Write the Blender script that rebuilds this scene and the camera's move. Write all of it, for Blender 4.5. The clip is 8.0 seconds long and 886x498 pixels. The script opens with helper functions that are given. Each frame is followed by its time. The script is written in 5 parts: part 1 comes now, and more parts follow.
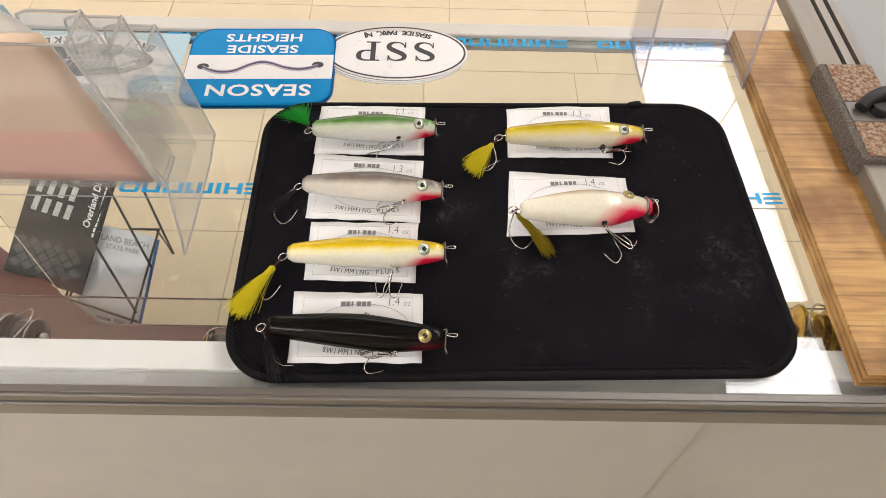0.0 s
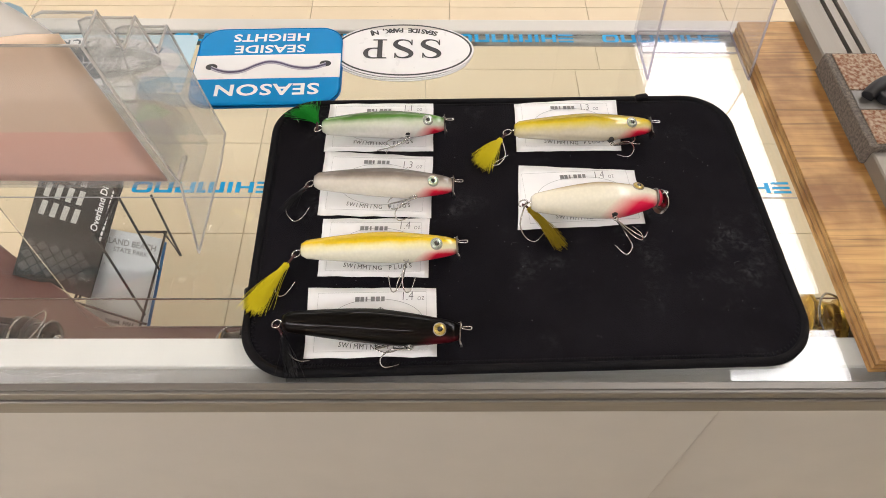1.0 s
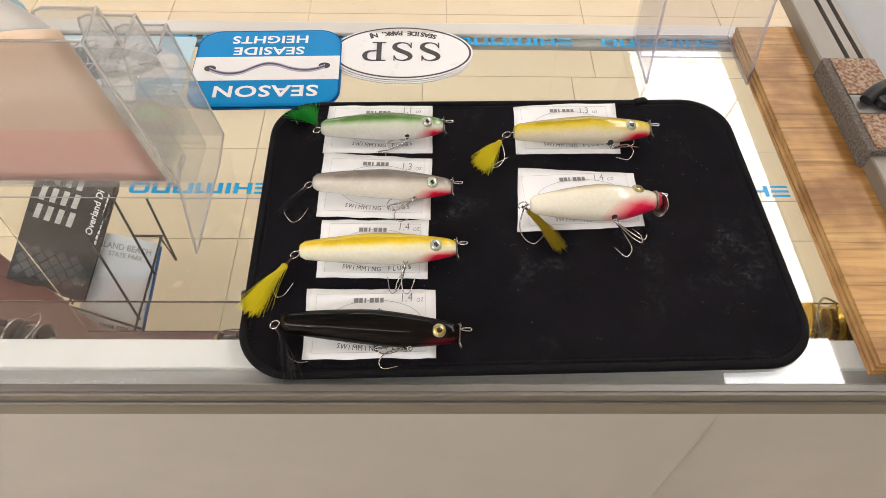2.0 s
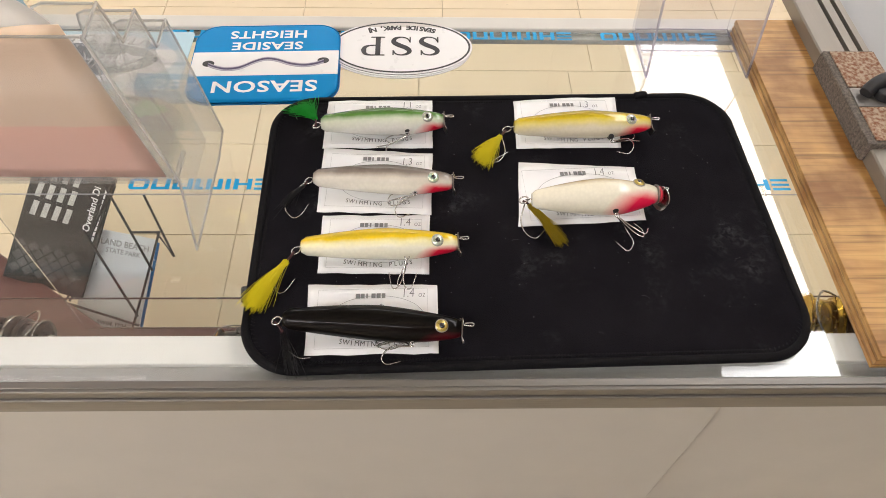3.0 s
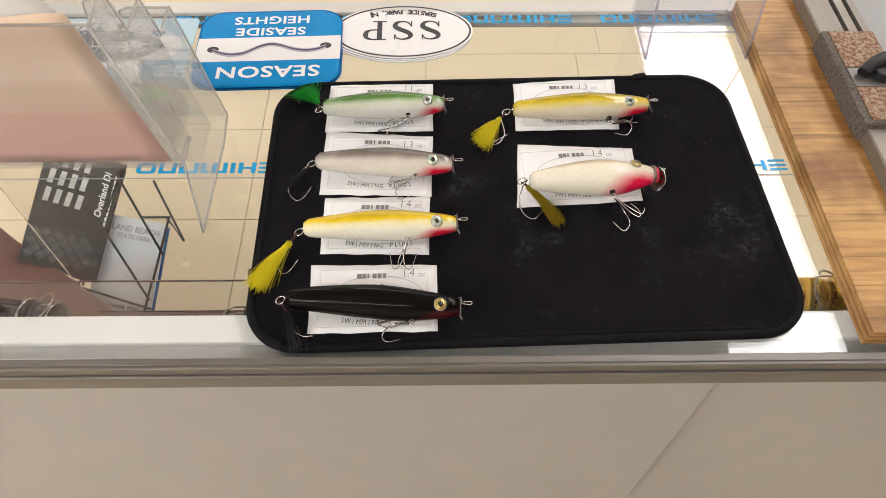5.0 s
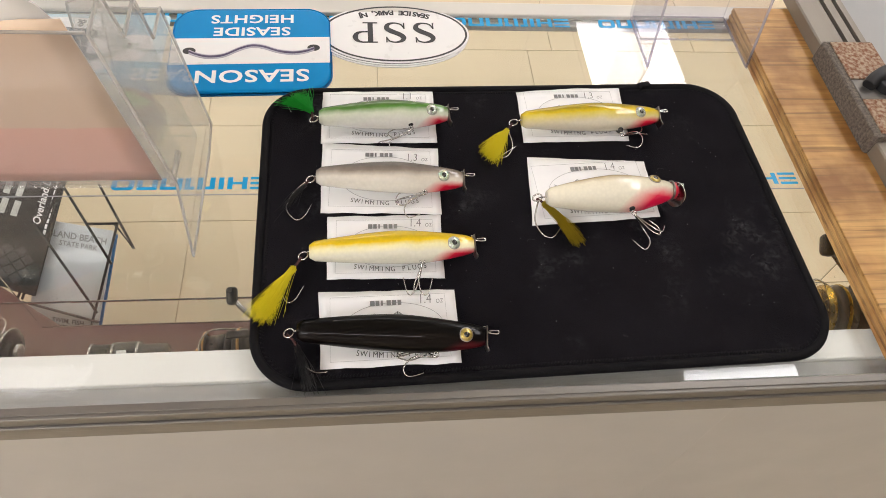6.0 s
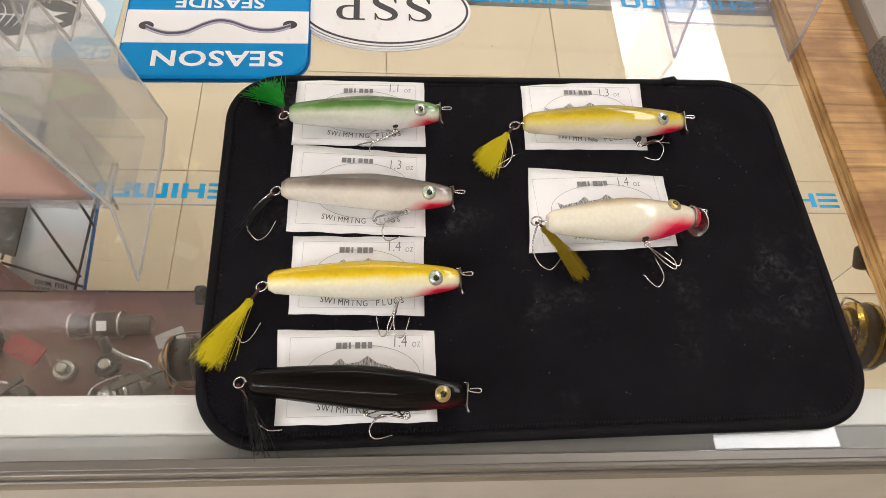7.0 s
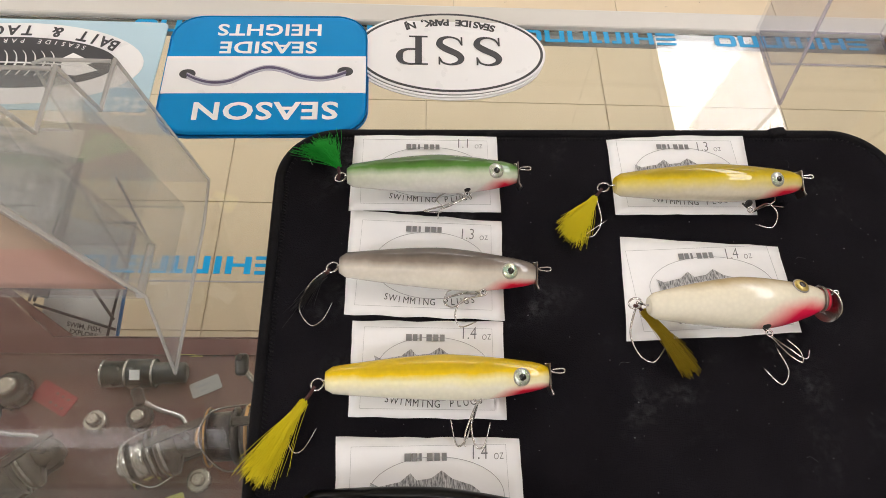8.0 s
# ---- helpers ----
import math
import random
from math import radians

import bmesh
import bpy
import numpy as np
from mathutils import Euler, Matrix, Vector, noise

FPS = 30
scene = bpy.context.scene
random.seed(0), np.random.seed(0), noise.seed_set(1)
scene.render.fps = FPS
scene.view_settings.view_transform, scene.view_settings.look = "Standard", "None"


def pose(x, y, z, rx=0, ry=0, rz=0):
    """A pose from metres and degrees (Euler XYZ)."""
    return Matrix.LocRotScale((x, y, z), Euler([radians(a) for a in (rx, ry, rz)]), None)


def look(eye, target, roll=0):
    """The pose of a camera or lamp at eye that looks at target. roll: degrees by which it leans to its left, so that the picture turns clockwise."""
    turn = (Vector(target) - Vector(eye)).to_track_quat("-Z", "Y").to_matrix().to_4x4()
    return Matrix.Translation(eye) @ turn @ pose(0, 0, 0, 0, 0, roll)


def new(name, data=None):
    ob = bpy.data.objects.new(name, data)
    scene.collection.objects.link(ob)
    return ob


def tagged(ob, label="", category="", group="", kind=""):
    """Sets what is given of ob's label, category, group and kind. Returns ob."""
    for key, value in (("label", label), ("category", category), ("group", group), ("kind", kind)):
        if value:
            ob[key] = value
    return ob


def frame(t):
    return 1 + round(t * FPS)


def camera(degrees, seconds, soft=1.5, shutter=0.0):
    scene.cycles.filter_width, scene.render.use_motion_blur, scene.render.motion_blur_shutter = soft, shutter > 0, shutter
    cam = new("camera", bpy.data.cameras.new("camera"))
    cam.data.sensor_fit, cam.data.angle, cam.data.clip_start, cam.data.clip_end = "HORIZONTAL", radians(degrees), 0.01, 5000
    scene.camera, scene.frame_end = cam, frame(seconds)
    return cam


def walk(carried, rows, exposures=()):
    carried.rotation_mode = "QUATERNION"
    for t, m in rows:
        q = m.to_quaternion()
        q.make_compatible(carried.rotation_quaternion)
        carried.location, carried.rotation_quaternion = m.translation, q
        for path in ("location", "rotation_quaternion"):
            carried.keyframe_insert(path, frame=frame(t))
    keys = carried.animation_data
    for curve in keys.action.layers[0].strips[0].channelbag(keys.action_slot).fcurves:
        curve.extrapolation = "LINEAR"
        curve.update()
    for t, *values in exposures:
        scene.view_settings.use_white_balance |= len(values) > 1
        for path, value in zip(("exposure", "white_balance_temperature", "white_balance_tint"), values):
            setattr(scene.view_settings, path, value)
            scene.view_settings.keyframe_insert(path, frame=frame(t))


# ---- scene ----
cam = camera(64.7, 8.0, soft=0.6)
PATH = [
    (0, (-0.0138, -0.0808, 1.3695), (0.0151, 1.0916, -0.2505), 2.14),
    (0.5, (-0.0164, -0.0893, 1.3671), (-0.0041, 1.0944, -0.2450), 0.67),
    (1, (-0.0211, -0.0859, 1.3698), (0.0022, 1.0861, -0.2507), 0.93),
    (1.5, (-0.0229, -0.0887, 1.3664), (0.0080, 1.1033, -0.2393), 1.39),
    (3, (-0.0281, -0.0878, 1.3647), (0.0210, 1.0907, -0.2505), 1.87),
    (3.5, (-0.0293, -0.0915, 1.3661), (0.0166, 1.0751, -0.2577), 1.33),
    (4, (-0.0247, -0.0934, 1.3694), (0.0150, 1.0604, -0.2637), 1.12),
    (4.5, (-0.0186, -0.0980, 1.3740), (-0.0067, 1.0486, -0.2646), 0.07),
    (5.8, (-0.0456, -0.0761, 1.3661), (0.0340, 1.0498, -0.2849), 3.15),
    (5.9, (-0.0648, -0.0662, 1.3636), (0.0533, 1.0362, -0.3009), 4.70),
    (6, (-0.0751, -0.0579, 1.3546), (0.1300, 1.0582, -0.2923), 7.51),
    (6.2, (-0.0774, -0.0366, 1.3497), (0.1495, 1.0449, -0.3174), 7.34),
    (6.5, (-0.0552, -0.0114, 1.3444), (0.1550, 1.0468, -0.3397), 8.16),
    (6.7, (-0.0451, 0.0065, 1.3414), (0.1304, 1.0019, -0.3844), 9.41),
    (7, (-0.0497, 0.0268, 1.3341), (0.1182, 0.9837, -0.4141), 9.23),
    (7.2, (-0.0540, 0.0233, 1.3264), (0.0902, 1.0151, -0.4044), 6.91),
    (7.5, (-0.0597, 0.0315, 1.3066), (0.0470, 1.1113, -0.3735), 4.26),
    (7.8, (-0.0640, 0.0745, 1.2990), (0.0030, 1.1050, -0.4080), 3.00),
    (8, (-0.0735, 0.0889, 1.2974), (0.0110, 1.0901, -0.4319), 5.00),
]
walk(cam, [(t, look(eye, target, roll)) for t, eye, target, roll in PATH],
     [(0, 0.10), (4.5, 0.10), (6.0, 0.06), (7.5, 0.04), (8.0, -0.07)])

# ---- world and light ----
world = bpy.data.worlds.new("world")
scene.world = world
world.use_nodes = True
world.node_tree.nodes["Background"].inputs[0].default_value = (0.9, 0.92, 1.0, 1)
world.node_tree.nodes["Background"].inputs[1].default_value = 0.15
scene.cycles.transparent_max_bounces = 40
LAMP = 12.0

Z = 0.95          # the counter's glass top


# ---- materials ----
def material(name, colour, rough=0.5, metal=0.0, second=None, scale=20.0, amount=0.5, bump=0.0, bump_scale=200.0, coat=0.0,
             transmission=0.0, ior=1.45, stretch=(1, 1, 1), specks=None, rough_vary=0.1, spec=0.5):
    m = bpy.data.materials.new(name)
    m.use_nodes = True
    nt = m.node_tree
    b = nt.nodes["Principled BSDF"]
    b.inputs["Metallic"].default_value = metal
    b.inputs["IOR"].default_value = ior
    b.inputs["Specular IOR Level"].default_value = spec
    b.inputs["Transmission Weight"].default_value = transmission
    b.inputs["Coat Weight"].default_value = coat
    b.inputs["Coat Roughness"].default_value = 0.04
    tc = nt.nodes.new("ShaderNodeTexCoord")
    mp = nt.nodes.new("ShaderNodeMapping")
    mp.inputs["Scale"].default_value = stretch
    nt.links.new(tc.outputs["Object"], mp.inputs[0])

    def noise_tex(sc, detail=6):
        n = nt.nodes.new("ShaderNodeTexNoise")
        n.inputs["Scale"].default_value = sc
        n.inputs["Detail"].default_value = detail
        nt.links.new(mp.outputs[0], n.inputs["Vector"])
        return n

    col = None
    if second:
        n = noise_tex(scale)
        r = nt.nodes.new("ShaderNodeMapRange")
        r.inputs[1].default_value, r.inputs[2].default_value = 0.5 - 0.5 * amount, 0.5 + 0.5 * amount
        nt.links.new(n.outputs[0], r.inputs[0])
        mix = nt.nodes.new("ShaderNodeMix")
        mix.data_type = "RGBA"
        mix.inputs[6].default_value, mix.inputs[7].default_value = (*colour, 1), (*second, 1)
        nt.links.new(r.outputs[0], mix.inputs[0])
        col = mix.outputs[2]
        if specks:
            v = noise_tex(specks[1], 2)
            r2 = nt.nodes.new("ShaderNodeMapRange")
            r2.inputs[1].default_value, r2.inputs[2].default_value = specks[2], specks[2] + 0.05
            nt.links.new(v.outputs[0], r2.inputs[0])
            mix2 = nt.nodes.new("ShaderNodeMix")
            mix2.data_type = "RGBA"
            mix2.inputs[7].default_value = (*specks[0], 1)
            nt.links.new(col, mix2.inputs[6])
            nt.links.new(r2.outputs[0], mix2.inputs[0])
            col = mix2.outputs[2]
        nt.links.new(col, b.inputs["Base Color"])
    else:
        b.inputs["Base Color"].default_value = (*colour, 1)
    n = noise_tex(scale * 3 + 10)
    r = nt.nodes.new("ShaderNodeMapRange")
    r.inputs[3].default_value, r.inputs[4].default_value = max(0, rough - rough_vary), min(1, rough + rough_vary)
    nt.links.new(n.outputs[0], r.inputs[0])
    nt.links.new(r.outputs[0], b.inputs["Roughness"])
    if bump:
        n = noise_tex(bump_scale, 3)
        bp = nt.nodes.new("ShaderNodeBump")
        bp.inputs["Strength"].default_value = bump
        bp.inputs["Distance"].default_value = 0.001
        nt.links.new(n.outputs[0], bp.inputs["Height"])
        nt.links.new(bp.outputs[0], b.inputs["Normal"])
    return m


def lamp_material(name, colour, strength):
    m = bpy.data.materials.new(name)
    m.use_nodes = True
    b = m.node_tree.nodes["Principled BSDF"]
    b.inputs["Emission Color"].default_value = (*colour, 1)
    b.inputs["Emission Strength"].default_value = strength
    return m


GLASS = material("glass", (0.97, 0.99, 0.975), 0.0, transmission=1.0, ior=1.5, rough_vary=0)


def acrylic(name, tint, haze, smear=25.0):
    """Handled acrylic sheet: clear, glossy, with a faint milky haze of scratches and smudges."""
    m = bpy.data.materials.new(name)
    m.use_nodes = True
    nt = m.node_tree
    out = nt.nodes["Material Output"]
    clear, white, gloss = nt.nodes.new("ShaderNodeBsdfTransparent"), nt.nodes.new("ShaderNodeBsdfTranslucent"), nt.nodes.new("ShaderNodeBsdfGlossy")
    skin = nt.nodes.new("ShaderNodeBsdfDiffuse")
    clear.inputs[0].default_value = (*tint, 1)
    white.inputs[0].default_value = skin.inputs[0].default_value = (0.86, 0.86, 0.86, 1)
    gloss.inputs["Roughness"].default_value = 0.03
    tc, n, r = nt.nodes.new("ShaderNodeTexCoord"), nt.nodes.new("ShaderNodeTexNoise"), nt.nodes.new("ShaderNodeMapRange")
    n.inputs["Scale"].default_value, n.inputs["Detail"].default_value = smear, 7
    r.inputs[3].default_value, r.inputs[4].default_value = haze * 0.4, haze * 1.6
    nt.links.new(tc.outputs["Object"], n.inputs["Vector"])
    nt.links.new(n.outputs[0], r.inputs[0])
    milk, mix, top_coat, fres = nt.nodes.new("ShaderNodeMixShader"), nt.nodes.new("ShaderNodeMixShader"), nt.nodes.new("ShaderNodeMixShader"), nt.nodes.new("ShaderNodeMapRange")
    facing = nt.nodes.new("ShaderNodeLayerWeight")
    facing.inputs[0].default_value = 0.25
    fres.inputs[1].default_value, fres.inputs[3].default_value, fres.inputs[4].default_value = 0.1, 0.03, 0.22
    nt.links.new(facing.outputs["Facing"], fres.inputs[0])
    nt.links.new(white.outputs[0], milk.inputs[1])
    nt.links.new(skin.outputs[0], milk.inputs[2])
    nt.links.new(r.outputs[0], mix.inputs[0])
    nt.links.new(clear.outputs[0], mix.inputs[1])
    nt.links.new(milk.outputs[0], mix.inputs[2])
    nt.links.new(fres.outputs[0], top_coat.inputs[0])
    nt.links.new(mix.outputs[0], top_coat.inputs[1])
    nt.links.new(gloss.outputs[0], top_coat.inputs[2])
    nt.links.new(top_coat.outputs[0], out.inputs[0])
    return m


ACRYLIC = acrylic("acrylic", (0.955, 0.955, 0.95), 0.12)
ACRYLIC_CLEAR = acrylic("acrylic_clear", (0.95, 0.95, 0.965), 0.05)
ACRYLIC_EDGE = acrylic("acrylic_edge", (0.84, 0.82, 0.79), 0.5)
LILAC_EDGE = acrylic("acrylic_lilac_edge", (0.86, 0.83, 0.93), 0.28)
ALUMINIUM = material("aluminium", (0.225, 0.212, 0.198), 0.48, 0.7, (0.18, 0.17, 0.158), 30, 0.8, 0.15, 700, stretch=(0.05, 1, 1))
WHITE_METAL = material("white_metal", (0.66, 0.64, 0.60), 0.4, second=(0.60, 0.58, 0.54), scale=12, bump=0.05)
LAMINATE = material("laminate", (0.39, 0.379, 0.366), 0.42, second=(0.345, 0.335, 0.322), scale=3, amount=0.9, bump=0.06, bump_scale=90)
TILE = material("tile", (0.72, 0.60, 0.42), 0.42, second=(0.65, 0.535, 0.37), scale=9, amount=0.9, bump=0.05, bump_scale=60, specks=((0.4, 0.32, 0.22), 60, 0.72))
GROUT = material("grout", (0.54, 0.45, 0.32), 0.9)
PAINT = material("paint", (0.75, 0.73, 0.69), 0.8, second=(0.7, 0.68, 0.64), scale=4, bump=0.1, bump_scale=150)
CEILING = material("ceiling", (0.8, 0.8, 0.78), 0.9, second=(0.72, 0.72, 0.7), scale=60, bump=0.3, bump_scale=120)
def cloth(name, dark, light, dust):
    """Black knitted neoprene: a fine weave, faint lint and dusty rubbed patches."""
    m = material(name, dark, 0.85, second=light, scale=26, amount=0.7, bump=0.6, bump_scale=1500, specks=((0.030, 0.030, 0.032), 330, 0.735), spec=0.06)
    nt = m.node_tree
    b = nt.nodes["Principled BSDF"]
    base = b.inputs["Base Color"].links[0].from_socket
    tc = nt.nodes.new("ShaderNodeTexCoord")
    masks = []
    for sc, lo, hi, detail in ((17.0, 0.53, 0.82, 3), (260.0, 0.40, 0.72, 6), (55.0, 0.42, 0.70, 5)):
        n, r = nt.nodes.new("ShaderNodeTexNoise"), nt.nodes.new("ShaderNodeMapRange")
        n.inputs["Scale"].default_value, n.inputs["Detail"].default_value, n.inputs["Distortion"].default_value = sc, detail, 0.6
        r.inputs[1].default_value, r.inputs[2].default_value = lo, hi
        nt.links.new(tc.outputs["Object"], n.inputs["Vector"])
        nt.links.new(n.outputs[0], r.inputs[0])
        masks.append(r.outputs[0])
    last = masks[0]
    for q in masks[1:]:
        mul = nt.nodes.new("ShaderNodeMath")
        mul.operation = "MULTIPLY"
        nt.links.new(last, mul.inputs[0])
        nt.links.new(q, mul.inputs[1])
        last = mul.outputs[0]
    mix = nt.nodes.new("ShaderNodeMix")
    mix.data_type = "RGBA"
    mix.inputs[7].default_value = (*dust, 1)
    nt.links.new(last, mix.inputs[0])
    nt.links.new(base, mix.inputs[6])
    nt.links.new(mix.outputs[2], b.inputs["Base Color"])
    return m


NEOPRENE = cloth("neoprene", (0.0050, 0.0045, 0.0062), (0.0120, 0.0108, 0.0138), (0.10, 0.10, 0.105))
HEM = material("hem_cloth", (0.0045, 0.0042, 0.0052), 0.7, second=(0.009, 0.0085, 0.010), scale=40, amount=0.7, bump=0.5, bump_scale=900, spec=0.12)
THREAD_BLACK = material("black_thread", (0.0052, 0.0050, 0.0060), 0.7, second=(0.004, 0.004, 0.0045), scale=300, spec=0.2)
PAPER = material("paper", (0.88, 0.88, 0.885), 0.8, second=(0.84, 0.84, 0.855), scale=40, bump=0.06, bump_scale=300)
INK = material("ink", (0.06, 0.06, 0.065), 0.7)
INK_GREY = material("ink_grey", (0.30, 0.30, 0.31), 0.7)
PENCIL = material("pencil", (0.16, 0.16, 0.17), 0.6)
STEEL = material("steel", (0.62, 0.61, 0.60), 0.22, 1.0, (0.5, 0.49, 0.48), 200, rough_vary=0.1)
DARK_STEEL = material("dark_steel", (0.25, 0.22, 0.2), 0.3, 1.0)
BLACK_METAL = material("black_metal", (0.015, 0.014, 0.014), 0.4)
BLACK_PLASTIC = material("black_plastic", (0.016, 0.016, 0.018), 0.45, bump=0.1)
MAROON = material("maroon", (0.12, 0.045, 0.036), 0.45, second=(0.085, 0.03, 0.025), scale=14, amount=0.9, bump=0.1)
BLUE = material("blue_print", (0.0, 0.26, 0.62), 0.45, second=(0.0, 0.24, 0.58), scale=30, spec=0.2)
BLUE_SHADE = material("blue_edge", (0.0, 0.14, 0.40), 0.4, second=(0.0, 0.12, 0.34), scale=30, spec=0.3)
SKY_BLUE = material("sky_blue_print", (0.0, 0.33, 0.68), 0.4)
PALE_BLUE = material("pale_blue", (0.50, 0.68, 0.77), 0.5, second=(0.46, 0.64, 0.74), scale=20)
VINYL = material("white_vinyl", (0.86, 0.86, 0.87), 0.3, coat=0.2)
PINK = material("pink_paper", (0.88, 0.67, 0.50), 0.4, second=(0.92, 0.74, 0.57), scale=9, amount=0.8, stretch=(0.15, 1, 1), bump=0.03)
PINK_PRINT = material("pink_print", (0.95, 0.55, 0.44), 0.4, second=(0.95, 0.64, 0.52), scale=14, amount=0.8, stretch=(0.15, 1, 1), bump=0.03)


# ---- mesh helpers ----
def smooth(bm):
    for f in bm.faces:
        f.smooth = True
    return bm


def part(name, bm, mat, parent=None, label="", at=None):
    me = bpy.data.meshes.new(name)
    bm.normal_update()
    bm.to_mesh(me)
    bm.free()
    if mat:
        me.materials.append(mat)
    ob = new(name, me)
    if parent:
        ob.parent = parent
    if at is not None:
        ob.matrix_basis = at
    if label:
        ob["label"] = label
    return ob


def thing(name, m, label, category, group=""):
    ob = new(name)
    ob.empty_display_size = 0.02
    ob.matrix_basis = m
    return tagged(ob, label, category, group)


def box(x0, x1, y0, y1, z0, z1, bevel=0.0, seg=2):
    bm = bmesh.new()
    bmesh.ops.create_cube(bm, size=1)
    for v in bm.verts:
        v.co = ((x0 + x1) / 2 + v.co.x * (x1 - x0), (y0 + y1) / 2 + v.co.y * (y1 - y0), (z0 + z1) / 2 + v.co.z * (z1 - z0))
    if bevel:
        bmesh.ops.bevel(bm, geom=bm.edges[:], offset=bevel, segments=seg, affect="EDGES", profile=0.5)
    return bm


def prism(points, z0, z1, bevel=0.0, seg=2):
    """A flat outline in x, y made solid from z0 to z1."""
    bm = bmesh.new()
    f = bm.faces.new([bm.verts.new((x, y, z0)) for x, y in points])
    top = bmesh.ops.extrude_face_region(bm, geom=[f])
    for v in top["geom"]:
        if isinstance(v, bmesh.types.BMVert):
            v.co.z = z1
    bmesh.ops.recalc_face_normals(bm, faces=bm.faces[:])
    if bevel:
        edges = [e for e in bm.edges if abs(e.verts[0].co.z - e.verts[1].co.z) < 1e-7]
        bmesh.ops.bevel(bm, geom=edges, offset=bevel, segments=seg, affect="EDGES", profile=0.5)
    return bm


def rounded(w, h, r, n=8, cx=0.0, cy=0.0):
    out = []
    for sx, sy, a in ((1, 1, 0), (-1, 1, 90), (-1, -1, 180), (1, -1, 270)):
        for k in range(n + 1):
            t = radians(a + 90 * k / n)
            out.append((cx + sx * (w / 2 - r) + r * math.cos(t), cy + sy * (h / 2 - r) + r * math.sin(t)))
    return out


def oval(a, b, n=64, cx=0.0, cy=0.0):
    return [(cx + a * math.cos(2 * math.pi * k / n), cy + b * math.sin(2 * math.pi * k / n)) for k in range(n)]


def ring(outer, inner, z0, z1):
    bm = bmesh.new()
    n = len(outer)
    loops = [[bm.verts.new((x, y, z)) for x, y in pts] for pts, z in ((outer, z0), (outer, z1), (inner, z1), (inner, z0))]
    for a in range(4):
        for k in range(n):
            bm.faces.new((loops[a][k], loops[a][(k + 1) % n], loops[(a + 1) % 4][(k + 1) % n], loops[(a + 1) % 4][k]))
    bmesh.ops.recalc_face_normals(bm, faces=bm.faces[:])
    return bm


def glide(pts, n=6):
    """A smooth line through the points."""
    pts = [Vector(p) for p in pts]
    out = []
    for i in range(len(pts) - 1):
        p0, p1, p2, p3 = pts[max(i - 1, 0)], pts[i], pts[i + 1], pts[min(i + 2, len(pts) - 1)]
        for k in range(n):
            t = k / n
            out.append(0.5 * (2 * p1 + (p2 - p0) * t + (2 * p0 - 5 * p1 + 4 * p2 - p3) * t * t + (3 * p1 - p0 - 3 * p2 + p3) * t ** 3))
    return out + [pts[-1]]


def tube(pts, r, sides=8, end=None, bm=None, closed=False):
    """A round bar along the points; its radius goes from r to end."""
    bm = bm or bmesh.new()
    pts = [Vector(p) for p in pts]
    end = r if end is None else end
    rings, up = [], None
    n = len(pts)
    for i, p in enumerate(pts):
        a, b = (pts[i - 1], pts[(i + 1) % n]) if closed else (pts[max(i - 1, 0)], pts[min(i + 1, n - 1)])
        d = (b - a).normalized()
        if up is None:
            up = d.orthogonal().normalized()
        up = (up - d * up.dot(d)).normalized()
        side = d.cross(up)
        rr = r + (end - r) * i / max(1, n - 1)
        rings.append([bm.verts.new(p + rr * (math.cos(2 * math.pi * k / sides) * up + math.sin(2 * math.pi * k / sides) * side)) for k in range(sides)])
    pairs = list(zip(rings, rings[1:])) + ([(rings[-1], rings[0])] if closed else [])
    for a, b in pairs:
        for k in range(sides):
            f = bm.faces.new((a[k], a[(k + 1) % sides], b[(k + 1) % sides], b[k]))
            f.smooth = True
    if not closed:
        bm.faces.new(list(reversed(rings[0])))
        bm.faces.new(rings[-1])
    return bm


def lathe(profile, sides=32, bm=None, caps=True):
    """Round the x axis: (x, radius) rows."""
    bm = bm or bmesh.new()
    rings = [[bm.verts.new((x, r * math.cos(2 * math.pi * k / sides), r * math.sin(2 * math.pi * k / sides))) for k in range(sides)] for x, r in profile]
    for a, b in zip(rings, rings[1:]):
        for k in range(sides):
            f = bm.faces.new((a[k], b[k], b[(k + 1) % sides], a[(k + 1) % sides]))
            f.smooth = True
    if caps:
        bm.faces.new(rings[0])
        bm.faces.new(list(reversed(rings[-1])))
    bmesh.ops.recalc_face_normals(bm, faces=bm.faces[:])
    return bm


def joined(*bms):
    out = bmesh.new()
    for b in bms:
        me = bpy.data.meshes.new("tmp")
        b.to_mesh(me)
        b.free()
        out.from_mesh(me)
        bpy.data.meshes.remove(me)
    return out


def moved(bm, m):
    bm.transform(m)
    return bm


def words(text, size, mat, parent, m, name="lettering", squeeze=1.0, bold=0.0, thick=0.0, spacing=1.0, shear=0.0):
    cu = bpy.data.curves.new(name, "FONT")
    cu.body, cu.size, cu.align_x, cu.align_y = text, size, "CENTER", "CENTER"
    cu.offset, cu.extrude, cu.space_character, cu.shear = bold, thick, spacing, shear
    cu.resolution_u = 3
    tmp = new("tmp", cu)
    bpy.context.view_layer.update()
    me = bpy.data.meshes.new_from_object(tmp.evaluated_get(bpy.context.evaluated_depsgraph_get()))
    bpy.data.objects.remove(tmp)
    me.name = name
    me.materials.clear()
    me.materials.append(mat)
    ob = new(name, me)
    ob.parent = parent
    ob.matrix_basis = m @ Matrix.Diagonal((squeeze, 1, 1, 1))
    return ob


